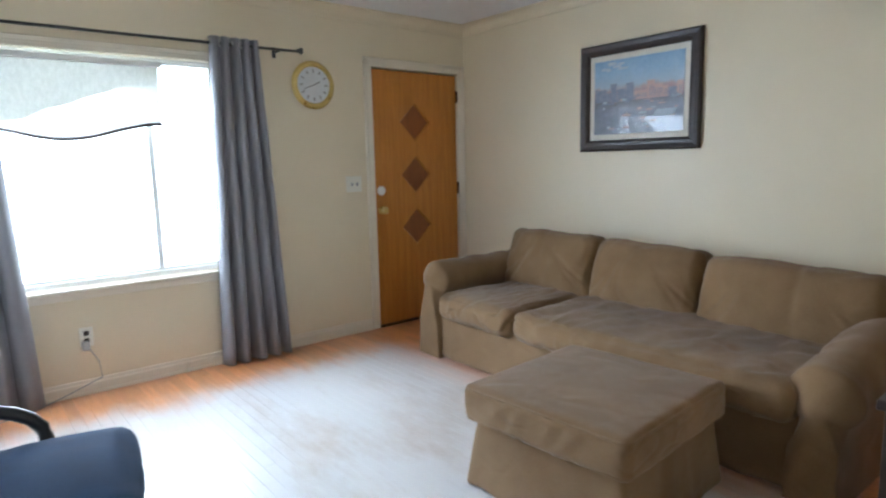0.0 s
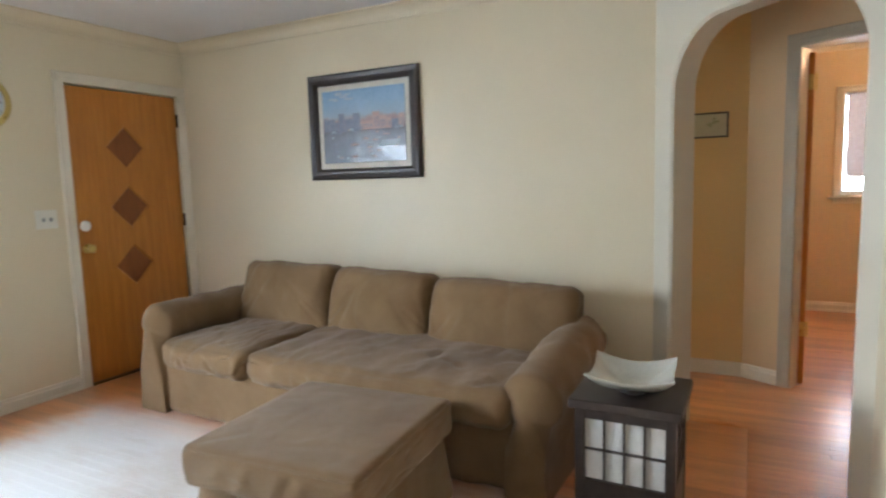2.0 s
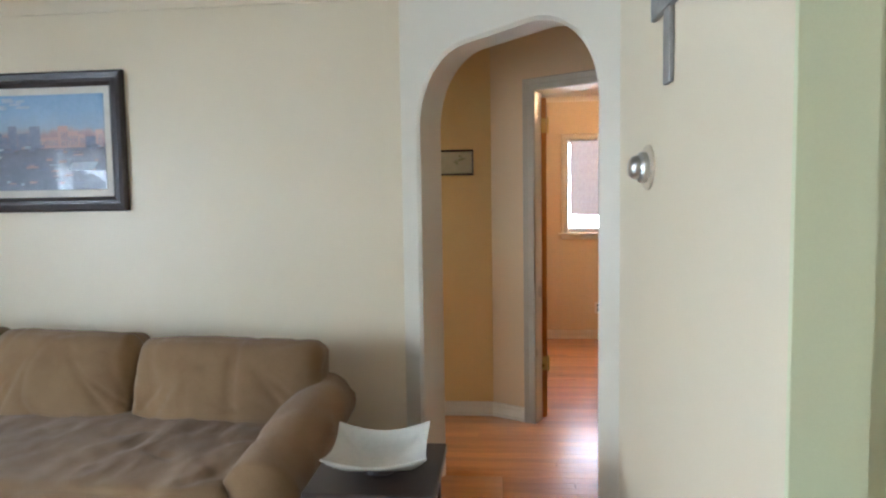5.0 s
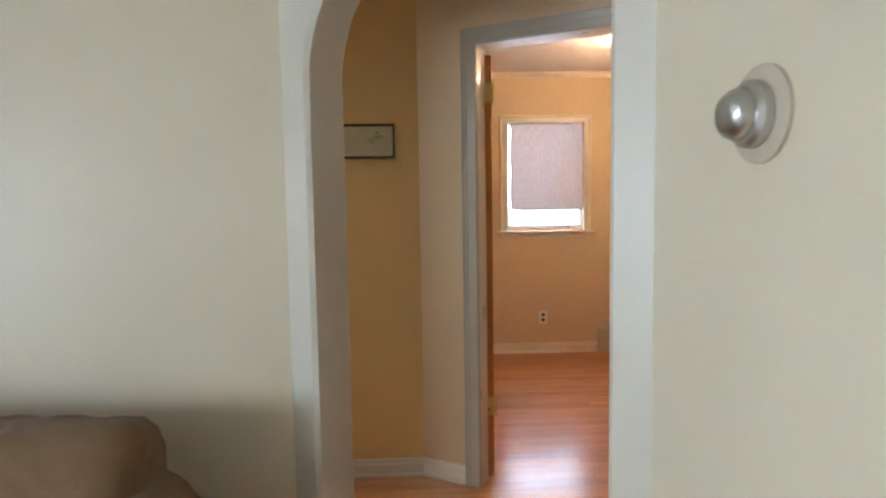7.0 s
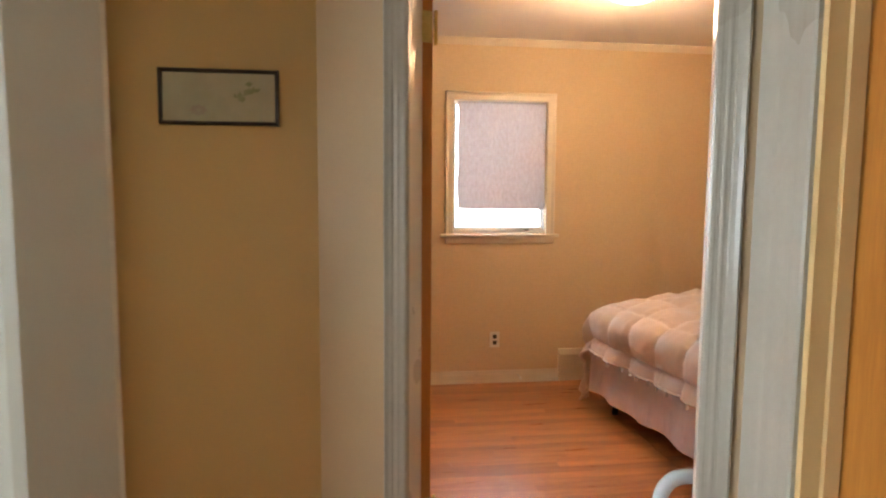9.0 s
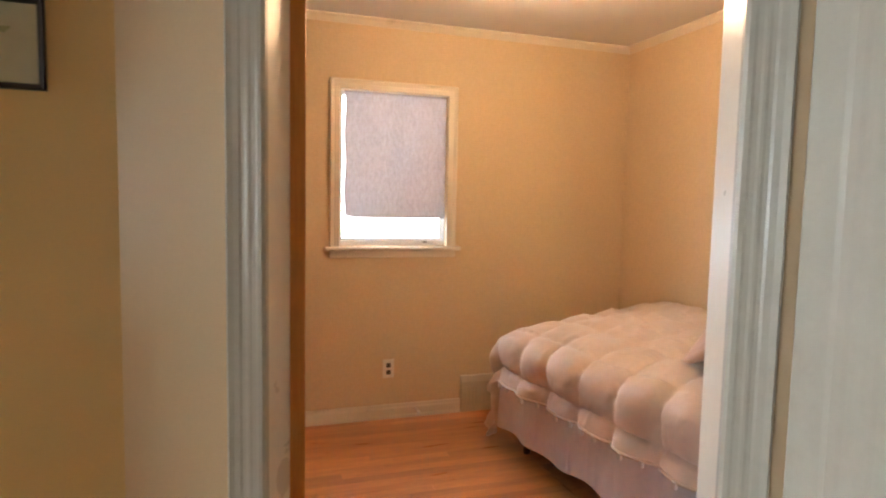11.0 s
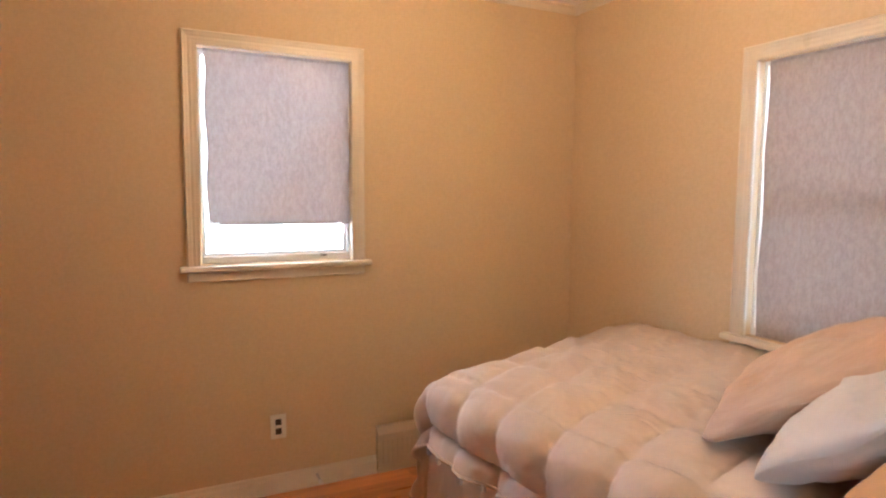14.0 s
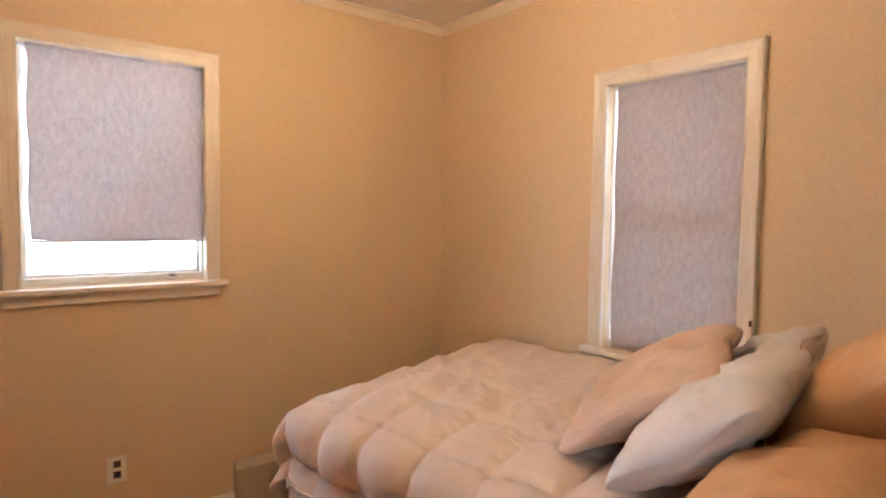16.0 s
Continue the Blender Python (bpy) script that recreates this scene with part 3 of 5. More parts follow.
jamb("door_jamb", (0, BED_N), (-1, 0), (0, -1), -CD1, -CD0, 2.03, T, M_trim)

bm = box(D0 - 0.012, D1 + 0.012, NORTH + 0.06, NORTH + 0.13, 1.995, 2.045)
add_box(bm, D0 - 0.012, D0 + 0.02, NORTH + 0.06, NORTH + 0.13, 0, 1.995)
add_box(bm, D1 - 0.02, D1 + 0.012, NORTH + 0.06, NORTH + 0.13, 0, 1.995)
tagged(part("door_jamb", bm, M_trim), "cream painted front door jamb", kind="structure")


# ---- windows ----
def window(name, label, place, w, h, sash_z, stool=True, cas=0.062, mull=(), f=0.014, r=0.024):
    """A window set at its opening's lower left corner: x along the wall, y outwards, z up."""
    e = tagged(new(name), label, kind="structure")
    e.matrix_world = place
    bm = bmesh.new()
    for a in ((0, f, 0.03, 0.12, 0, h), (w - f, w, 0.03, 0.12, 0, h), (f, w - f, 0.03, 0.12, h - f, h), (f, w - f, 0.03, 0.12, 0, 0.03)):
        add_box(bm, *a)
    part("window_frame", bm, M_white, e)
    xs = [f, *mull, w - f]
    for x0, x1 in zip(xs, xs[1:]):
        spans = ((0.03, sash_z, 0.05), (sash_z, h - f, 0.085)) if sash_z else ((0.03, h - f, 0.06),)
        for z0, z1, y in spans:
            bm = bmesh.new()
            for a in ((x0, x0 + r, y, y + 0.03, z0, z1), (x1 - r, x1, y, y + 0.03, z0, z1), (x0 + r, x1 - r, y, y + 0.03, z0, z0 + r), (x0 + r, x1 - r, y, y + 0.03, z1 - r, z1)):
                add_box(bm, *a)
            s = part("sash", bm, M_white, e)
            p = part("pane", box(x0 + r - 0.004, x1 - r + 0.004, y + 0.012, y + 0.016, z0 + r - 0.004, z1 - r + 0.004), M_glass, s)
            p.visible_shadow = False
    casing("window_casing", (0, 0), (1, 0), (0, -1), 0, w, -0.004, h, cas, M_trim, e)
    if stool:
        part("window_sill", box(-cas - 0.03, w + cas + 0.03, -0.045, 0.03, -0.028, -0.004, bevel=0.006), M_trim, e)
        part("apron", box(-cas, w + cas, -0.018, -0.001, -0.072, -0.028, bevel=0.004), M_trim, e)
    return e


window("window_1", "large white picture window, blown out by daylight", pose(W0, NORTH, 0.645), W1 - W0, 1.33, 0, mull=(0.55, 1.62), r=0.016)
window("window_2", "small white sash window with cream casing", pose(BED_E, EW1, EZ0, 0, 0, -90), EW1 - EW0, EZ1 - EZ0, 0, f=0.008, r=0.014)
window("window_3", "tall white sash window with cream casing", pose(SW1, BED_S, SZ0, 0, 0, 180), SW1 - SW0, SZ1 - SZ0, 0.545)
w2, w3 = bpy.data.objects["window_2"], bpy.data.objects["window_3"]
part("sash_lift", box(0.52, 0.56, 0.03, 0.049, 0.012, 0.03, bevel=0.004), M_bronze, w2, "small dark sash lift")
part("cord_cleat", box(0.624, 0.630, -0.031, -0.018, 0.185, 0.205, bevel=0.002), M_bronze, w3, "small bronze cord cleat")
tagged(part("backdrop", box(-6, 10, NORTH + 5, NORTH + 5.1, -1, 7), M_daylight), "bright overcast daylight outdoors", kind="structure")
tagged(part("backdrop", box(BED_E + 4, BED_E + 4.1, -8, 6, -1, 7), M_outside), "bright overcast daylight outdoors", kind="structure")
tagged(part("backdrop", box(-4, 12, -9.1, -9, -1, 7), M_outside), "bright overcast daylight outdoors", kind="structure")
tagged(part("ground", box(-300, 300, -300, 300, -0.6, -0.5), mat("lawn", (0.05, 0.09, 0.03), (0.08, 0.13, 0.05), 2, 0.9)), "green lawn outside", kind="structure")



# ---- soft shapes ----
def soft_block(w, d, h, r, n=14, puff=(0, 0, 0), wrinkle=0.0, wscale=5.0, stretch=(1, 1, 1), seed=0.0):
    """A rounded, puffed and wrinkled block on its base centre."""
    bm = bmesh.new()
    bmesh.ops.create_cube(bm, size=2)
    bmesh.ops.subdivide_edges(bm, edges=bm.edges[:], cuts=n, use_grid_fill=True)
    half = Vector((w / 2, d / 2, h / 2))
    off = Vector((seed * 7.3, seed * 3.1, seed * 5.7))
    for v in bm.verts:
        u = v.co.copy()
        q = Vector([math.copysign(abs(c) ** 0.85, c) for c in u])
        p = Vector([q[i] * half[i] for i in range(3)])
        core = Vector([max(-(half[i] - r), min(half[i] - r, p[i])) for i in range(3)])
        out = p - core
        if out.length > 1e-6:
            out = out.normalized() * min(r, max(abs(c) for c in out))
        p = core + out
        for i in range(3):
            if abs(u[i]) > 0.999 and puff[i]:
                a, b = [u[k] for k in range(3) if k != i]
                p[i] += math.copysign(puff[i] * (1 - a * a) * (1 - b * b), u[i])
        if wrinkle:
            s = Vector([(p[i] * wscale * stretch[i]) for i in range(3)]) + off
            k = noise.noise(s) + 0.55 * noise.noise(s * 2.3 + Vector((3, 1, 2)))
            ridge = 1 - abs(noise.noise(s * 0.8 + Vector((9, 4, 1)))) * 2.4
            crease = max(0, 1 - abs(noise.noise(s * 1.1 + Vector((2, 8, 5)))) * 7)
            nrm = Vector([out[i] if out.length > 1e-6 else 0 for i in range(3)])
            nrm = nrm.normalized() if nrm.length > 1e-6 else Vector((0, 0, 1))
            p += nrm * wrinkle * (0.6 * k + 0.5 * max(0, ridge) - 0.8 * crease)
        p.z += h / 2
        v.co = p
    return bm


def pillow_mesh(w, h, t, seed=0.0, n=22):
    """A pillow standing on its long edge: w wide, h high, t thick."""
    bm = bmesh.new()
    sides = []
    for s in (1, -1):
        g = []
        for i in range(n + 1):
            row = []
            for j in range(n + 1):
                u, v = math.sin(math.pi * (i / n - 0.5)), math.sin(math.pi * (j / n - 0.5))
                rim = max(0.0, math.cos(math.pi * u / 2) * math.cos(math.pi * v / 2)) ** 0.5
                x = u * w / 2 * (1 - 0.03 * (1 - v * v) ** 2 * abs(u) - 0.10 * (u * v) ** 4)
                z = v * h / 2 * (1 - 0.03 * (1 - u * u) ** 2 * abs(v) - 0.10 * (u * v) ** 4)
                k = noise.noise(Vector((u * 2.2 + seed * 5, v * 2.2, seed + s)))
                c = noise.noise(Vector((u * 6 + seed * 2, v * 3.0, s * 2.0 + seed)))
                row.append((x, s * rim * (t / 2 + 0.03 * k + 0.018 * c) + 0.010 * math.sin(5 * u + seed) * (abs(v) ** 6) + 0.010 * math.sin(4 * v + 2 * seed) * (abs(u) ** 6), z + 0.012 * k))
            g.append([bm.verts.new(p) for p in row])
        sides.append(g)
        for i in range(n):
            for j in range(n):
                bm.faces.new((g[i][j], g[i + 1][j], g[i + 1][j + 1], g[i][j + 1]))
    bmesh.ops.remove_doubles(bm, verts=bm.verts, dist=0.0008)
    return bm


# ---- front door ----
def front_door():
    e = tagged(new("door_1"), "orange wooden front door with three diamond panels, closed", kind="structure")
    e.matrix_world = pose(D0, NORTH + 0.012, 0)
    w, h = D1 - D0, 2.035
    # slab with three recessed diamonds
    bm = bmesh.new()
    cx, r = w * 0.485, 0.152
    zs = [0.79, 1.215, 1.64]
    edges = []

    def face(*pts):
        bm.faces.new([bm.verts.new(p) for p in pts])
    cuts = [0.012] + [z for c in zs for z in (c - r, c, c + r)] + [h]
    for k in range(3):
        c = zs[k]
        dia = [(cx, c - r), (cx + r, c), (cx, c + r), (cx - r, c)]
        box_ = [(0, c - r), (w, c - r), (w, c + r), (0, c + r)]
        face((0, 0, c - r), (cx, 0, c - r), (cx - r, 0, c), (0, 0, c))
        face((0, 0, c), (cx - r, 0, c), (cx, 0, c + r), (0, 0, c + r))
        face((cx, 0, c - r), (w, 0, c - r), (w, 0, c), (cx + r, 0, c))
        face((cx + r, 0, c), (w, 0, c), (w, 0, c + r), (cx, 0, c + r))
        for (x0, z0), (x1, z1) in zip(dia, dia[1:] + dia[:1]):
            face((x0, 0, z0), (x1, 0, z1), (cx + (x1 - cx) * 0.93, 0.014, c + (z1 - c) * 0.93), (cx + (x0 - cx) * 0.93, 0.014, c + (z0 - c) * 0.93))
    tops = [0.012, zs[0] - r, zs[0] + r, zs[1] - r, zs[1] + r, zs[2] - r, zs[2] + r, h]
    for z0, z1 in zip(tops[::2], tops[1::2]):
        face((0, 0, z0), (w, 0, z0), (w, 0, z1), (0, 0, z1))
    add_box(bm, 0, w, 0.020, 0.044, 0.012, h)
    for x in (0, w):
        face((x, 0, 0.012), (x, 0.02, 0.012), (x, 0.02, h), (x, 0, h))
    slab = part("door_panel", bm, M_door, e)
    for c in zs:
        b2 = bmesh.new()
        b2.faces.new([b2.verts.new(p) for p in [(cx, 0.0145, c - r * 0.93), (cx + r * 0.93, 0.0145, c), (cx, 0.0145, c + r * 0.93), (cx - r * 0.93, 0.0145, c)]])
        bmesh.ops.extrude_face_region(b2, geom=b2.faces[:])
        for v in list(b2.verts)[4:]:
            v.co.y += 0.004
        part("diamond_panel", b2, M_panel, slab, "darker recessed wooden diamond")
    part("deadbolt", moved(lathe([(0.001, 0), (0.036, 0), (0.036, 0.008), (0.03, 0.016), (0.012, 0.02), (0.001, 0.02)], 24), pose(0.058, 0, 1.1, 90, 0, 0)), M_white, e, "round white deadbolt escutcheon")
    k = part("doorknob", moved(lathe([(0.001, 0), (0.033, 0), (0.033, 0.005), (0.012, 0.01), (0.011, 0.03), (0.024, 0.038), (0.028, 0.052), (0.02, 0.066), (0.001, 0.069)], 24), pose(0.06, 0, 0.945, 90, 0, 0)), M_brass, e, "brass doorknob")
    smooth(k)
    for z in (1.86, 1.09, 0.25):
        part("hinge", box(w - 0.004, w + 0.014, -0.022, -0.001, z - 0.05, z + 0.05, bevel=0.004), M_bronze, e, "dark bronze butt hinge")
    part("threshold", box(-0.005, w + 0.005, -0.03, 0.05, 0.0, 0.012), M_bronze, e, "dark metal threshold strip")


front_door()


def plain_door(name, label, place, w, h, hinge_side, knobs=True, t=0.035, knob_mat=None):
    """A flush veneered door: x along its width, y its thickness, hinged at x = 0 or x = w."""
    e = tagged(new(name), label, kind="structure")
    e.matrix_world = place
    part("door_panel", box(0, w, 0, t, 0.01, h, bevel=0.002, seg=1), M_door, e)
    kx = w - 0.06 if hinge_side == 0 else 0.06
    if knobs:
        for s, y in ((1, 0.0), (-1, t)):
            prof = [(0.001, 0), (0.030, 0), (0.030, 0.005), (0.011, 0.01), (0.010, 0.03), (0.023, 0.038), (0.027, 0.05), (0.02, 0.063), (0.001, 0.066)]
            smooth(part("doorknob", moved(lathe(prof, 20), pose(kx, y, 0.94, 90 * s, 0, 0)), knob_mat or M_bronze, e, "dark bronze doorknob"))
        part("latch_plate", box(w - 0.001 if hinge_side == 0 else -0.001, w + 0.001 if hinge_side == 0 else 0.001, 0.006, t - 0.006, 0.89, 0.99), M_brass, e, "brass latch plate")
    hx = 0 if hinge_side == 0 else w
    for z in (1.85, 0.36):
        so = -1 if hinge_side == 0 else 1
        bm = box(*sorted((hx + so * 0.0005, hx + so * 0.003)), 0.004, t - 0.006, z - 0.045, z + 0.045)
        add_box(bm, hx - 0.005, hx + 0.005, -0.014, -0.004, z - 0.05, z + 0.05, bevel=0.002)
        part("hinge", bm, M_brass, e, "brass butt hinge")
    return e


hin = DP1 + DD * (J1 - 0.03) + DN * 0.11
plain_door("door_2", "orange wooden bedroom door standing open", pose(hin.x + 0.006, hin.y + 0.004, 0, 0, 0, 17), 0.76, 2.02, 0, t=0.042)
plain_door("door_3", "orange wooden closet door, closed", pose(CD0 + 0.018, BED_N + 0.012, 0, 0, 0, 0), CD1 - CD0 - 0.036, 2.01, 1)
plain_door("door_4", "orange wooden hall door, closed", pose(HS0 + 0.018, HALL_S - 0.118, 0, 0, 0, 0), HS1 - HS0 - 0.036, 2.02, 1)


d5 = tagged(new("door_5"), "dark wooden door standing open beyond the hall", kind="structure")
part("door_panel", box(6.402, 6.440, HALL_N + T + 0.01, HALL_N + T + 0.70, 0.01, 2.02, bevel=0.003), M_dark, d5)


# ---- window dressing ----
def curtain(label, x0, x1, spread, seed, z0=0.012, z1=2.12, parent_group="grey curtains"):
    """A gathered panel on the rod, flaring towards the floor, with grommets."""
    y0 = NORTH - 0.10
    e = thing("curtain", label, "curtain", parent_group)
    bm = bmesh.new()
    nx, nz = 110, 26
    grid = []
    for j in range(nz + 1):
        t = j / nz
        z = z1 + (z0 - z1) * t
        row = []
        for i in range(nx + 1):
            u = i / nx
            x = x0 + (x1 - x0) * u + spread * t * (u - 0.35)
            ph = u * 2 * math.pi * 5.0 + 1.1 * math.sin(seed + 4 * u) + 0.35 * t * math.sin(5 * u + seed)
            amp = (0.034 + 0.014 * t) * (0.8 + 0.3 * noise.noise(Vector((u * 4, t * 1.5, seed))))
            row.append(bm.verts.new((x + 0.012 * math.cos(ph), y0 + amp * math.sin(ph) + 0.008 * noise.noise(Vector((u * 9, t * 5, seed))), z)))
        grid.append(row)
    for j in range(nz):
        for i in range(nx):
            bm.faces.new((grid[j][i], grid[j][i + 1], grid[j + 1][i + 1], grid[j + 1][i]))
    ob = smooth(part("panel", bm, M_curtain, e), 80)
    sol = ob.modifiers.new("thickness", "SOLIDIFY")
    sol.thickness = 0.003
    for k in range(6):
        u = (k + 0.5) / 6.5
        x = x0 + (x1 - x0) * u
        part("grommet", moved(lathe([(0.019, -0.003), (0.026, -0.003), (0.026, 0.003), (0.019, 0.003)], 16, "Y"), pose(x, y0, z1 - 0.035, 0, 0, 35)), M_silver, e, "metal grommet")
    return e


curtain("grey satin curtain panel hanging from a dark rod", 3.465, 3.765, 0.16, 1.0)
curtain("grey satin curtain panel at the window's far side", 1.86, 2.32, 0.14, 4.0)
rod = thing("curtain_rod", "thin dark metal curtain rod above the window", "curtain rod")
part("rod", tube([(1.05, NORTH - 0.10, 2.075), (2.5, NORTH - 0.10, 2.075), (4.05, NORTH - 0.10, 2.08)], 0.009, 10), M_black, rod)
for x, s in ((4.05, 1), (1.05, -1)):
    part("finial", moved(lathe([(0.009, 0), (0.012, 0.006), (0.014, 0.012), (0.022, 0.034), (0.022, 0.04), (0.001, 0.041)], 16), pose(x, NORTH - 0.10, 2.085, 0, 90 * s, 0)), M_black, rod)
for x in (3.93, 1.15):
    bm = box(x - 0.006, x + 0.006, NORTH - 0.10, NORTH - 0.001, 2.068, 2.077)
    add_box(bm, x - 0.012, x + 0.012, NORTH - 0.006, NORTH - 0.0005, 2.04, 2.11)
    part("bracket", bm, M_black, rod)


def window_swag():
    """A white voile shade, drawn up, with a dark corded hem that sags."""
    e = thing("window_shade", "sheer white window shade with a sagging dark hem", "window shade")
    xa, xb, zt, zb = 2.12, 3.175, 1.915, 1.575
    bm = bmesh.new()
    n = 24
    top, bot, hem = [], [], []
    grid = []
    sag = lambda u: zb - 0.075 * math.sin(math.pi * u) ** 1.3 + 0.012 * math.sin(9 * u)
    for j in range(7):
        t = j / 6
        grid.append([bm.verts.new((xa + (xb - xa) * i / n, NORTH - 0.012 - 0.012 * math.sin(i * 1.3) * t, zt + (sag(i / n) - zt) * t)) for i in range(n + 1)])
    for j in range(6):
        for i in range(n):
            bm.faces.new((grid[j][i], grid[j][i + 1], grid[j + 1][i + 1], grid[j + 1][i]))
    ob = smooth(part("cloth", bm, M_voile, e), 80)
    part("hem_cord", tube([(xa + (xb - xa) * i / n, NORTH - 0.018, sag(i / n)) for i in range(n + 1)], 0.011, 8), M_slot, e, "dark sagging hem cord")
    part("head_rail", box(xa - 0.02, xb + 0.02, NORTH - 0.03, NORTH - 0.005, zt, zt + 0.035, bevel=0.004), M_white, e)


window_swag()


def roller_shade(label, place, w, drop):
    e = thing("roller_shade", label, "window shade", "bedroom roller shades")
    e.matrix_world = place
    bm = bmesh.new()
    nx, nz = 20, 20
    grid = [[bm.verts.new((w * i / nx + 0.004 * math.sin(j * 0.7) * (1 if i in (0, nx) else 0), 0.006 * noise.noise(Vector((i * 0.3, j * 0.25, w * 9))), -drop * j / nz - 0.012 * math.sin(math.pi * i / nx) * (j / nz) * 0.5)) for i in range(nx + 1)] for j in range(nz + 1)]
    for j in range(nz):
        for i in range(nx):
            bm.faces.new((grid[j][i], grid[j][i + 1], grid[j + 1][i + 1], grid[j + 1][i]))
    smooth(part("cloth", bm, M_shade, e), 80)
    part("roller", moved(lathe([(0.001, 0), (0.014, 0), (0.014, w), (0.001, w)], 14), pose(0, 0.016, 0.012, 0, 90, 0)), M_shade, e)
    part("hem_bar", box(0.004, w - 0.004, -0.004, 0.004, -drop - 0.012, -drop - 0.002, bevel=0.002), M_shade, e)
    return e


roller_shade("grey woven roller shade drawn most of the way down", pose(BED_E + 0.022, EW1 - 0.028, EZ1 - 0.012, 0, 0, -90), 0.64, 0.733)
roller_shade("grey woven roller shade drawn fully down", pose(SW1 - 0.026, BED_S - 0.022, SZ1 - 0.012, 0, 0, 180), 0.545, 1.068)


# ---- living room ----
def clock():
    e = thing("wall_clock", "round gold-rimmed wall clock with a white dial", "clock", at=(4.21, NORTH, 1.876))
    smooth(part("rim", moved(lathe([(0.001, 0), (0.165, 0.0), (0.168, 0.012), (0.155, 0.03), (0.135, 0.034), (0.126, 0.02), (0.126, 0.016)], 40), pose(0, -0.001, 0, 90)), M_brass, e, "gold rim"))
    part("dial", moved(lathe([(0.001, 0.0165), (0.127, 0.0165), (0.127, 0.019), (0.001, 0.019)], 40), pose(0, -0.001, 0, 90)), M_dial, e, "white dial")
    for k in range(12):
        a = k * math.pi / 6
        part("hour_mark", moved(box(-0.006, 0.006, -0.0225, -0.0205, 0.085, 0.11), pose(0, 0, 0, 0, math.degrees(a), 0)), M_pewter, e)
    for ang, l, w in ((62, 0.055, 0.006), (250, 0.09, 0.004)):
        part("clock_hand", moved(box(-w / 2, w / 2, -0.026, -0.024, -0.012, l), pose(0, 0, 0, 0, ang, 0)), M_black, e, "black hand")


clock()


def light_switch():
    e = thing("light_switch", "ivory double light switch plate", "light switch", at=(4.514, NORTH, 1.163))
    part("plate", box(-0.068, 0.068, -0.008, -0.001, -0.06, 0.06, bevel=0.004), M_plate, e)
    for x in (-0.023, 0.023):
        part("toggle", moved(box(-0.006, 0.006, -0.018, 0, -0.012, 0.012, bevel=0.002), pose(x, -0.006, 0, 15, 0, 0)), M_pewter, e)


light_switch()


def outlet(label, place, plugged=False):
    e = thing("wall_outlet", label, "outlet", "wall outlets")
    e.matrix_world = place
    part("plate", box(-0.036, 0.036, -0.007, -0.001, -0.058, 0.058, bevel=0.003), M_plate, e)
    for z in (-0.022, 0.022):
        part("socket", box(-0.014, 0.014, -0.0095, -0.007, z - 0.014, z + 0.014, bevel=0.003), M_slot, e, "dark socket face")
    return e


outlet("ivory wall outlet with a plug below the window", pose(2.655, NORTH, 0.345))
outlet("ivory wall outlet with dark sockets", pose(BED_E, -0.67, 0.318, 0, 0, -90))
plug = thing("power_adapter", "small dark power plug on a thin white cord", "plug")
part("plug_body", box(2.625, 2.665, NORTH - 0.045, NORTH - 0.0105, 0.27, 0.325, bevel=0.006), M_pewter, plug)
part("cord", tube([(2.66, NORTH - 0.04, 0.28), (2.70, NORTH - 0.05, 0.2), (2.71, NORTH - 0.05, 0.1), (2.5, NORTH - 0.06, 0.03), (2.35, NORTH - 0.12, 0.006), (2.1, NORTH - 0.2, 0.006), (1.9, NORTH - 0.22, 0.006)], 0.0035, 6), M_pewter, plug)


def framed(name, label, y0, y1, z0, z1, x, fw, depth, frame_mat, mat_w):
    """A framed picture on a wall that faces west."""
    e = thing(name, label, "picture")
    prof = [(0, 0), (0, depth * 0.75), (fw * 0.15, depth), (fw * 0.5, depth * 0.8), (fw * 0.75, depth * 0.85), (fw, depth * 0.45), (fw, 0)]
    cs = [(y0, z0), (y1, z0), (y1, z1), (y0, z1)]
    for k in range(4):
        (ya, za), (yb, zb) = cs[k], cs[(k + 1) % 4]
        d = Vector((yb - ya, zb - za)).normalized()
        n = Vector((-d.y, d.x))
        bm = bmesh.new()
        ends = [[bm.verts.new((x - 0.001 - o, q.x, q.y)) for q, o in ((Vector((py, pz)) + n * a + d * a * sg, o) for a, o in prof)] for (py, pz), sg in (((ya, za), 1), ((yb, zb), -1))]
        m = len(prof)
        for i in range(m):
            bm.faces.new((ends[0][i], ends[0][(i + 1) % m], ends[1][(i + 1) % m], ends[1][i]))
        bm.faces.new(ends[0])
        bm.faces.new(ends[1])
        part("frame_rail", bm, frame_mat, e)
    return e


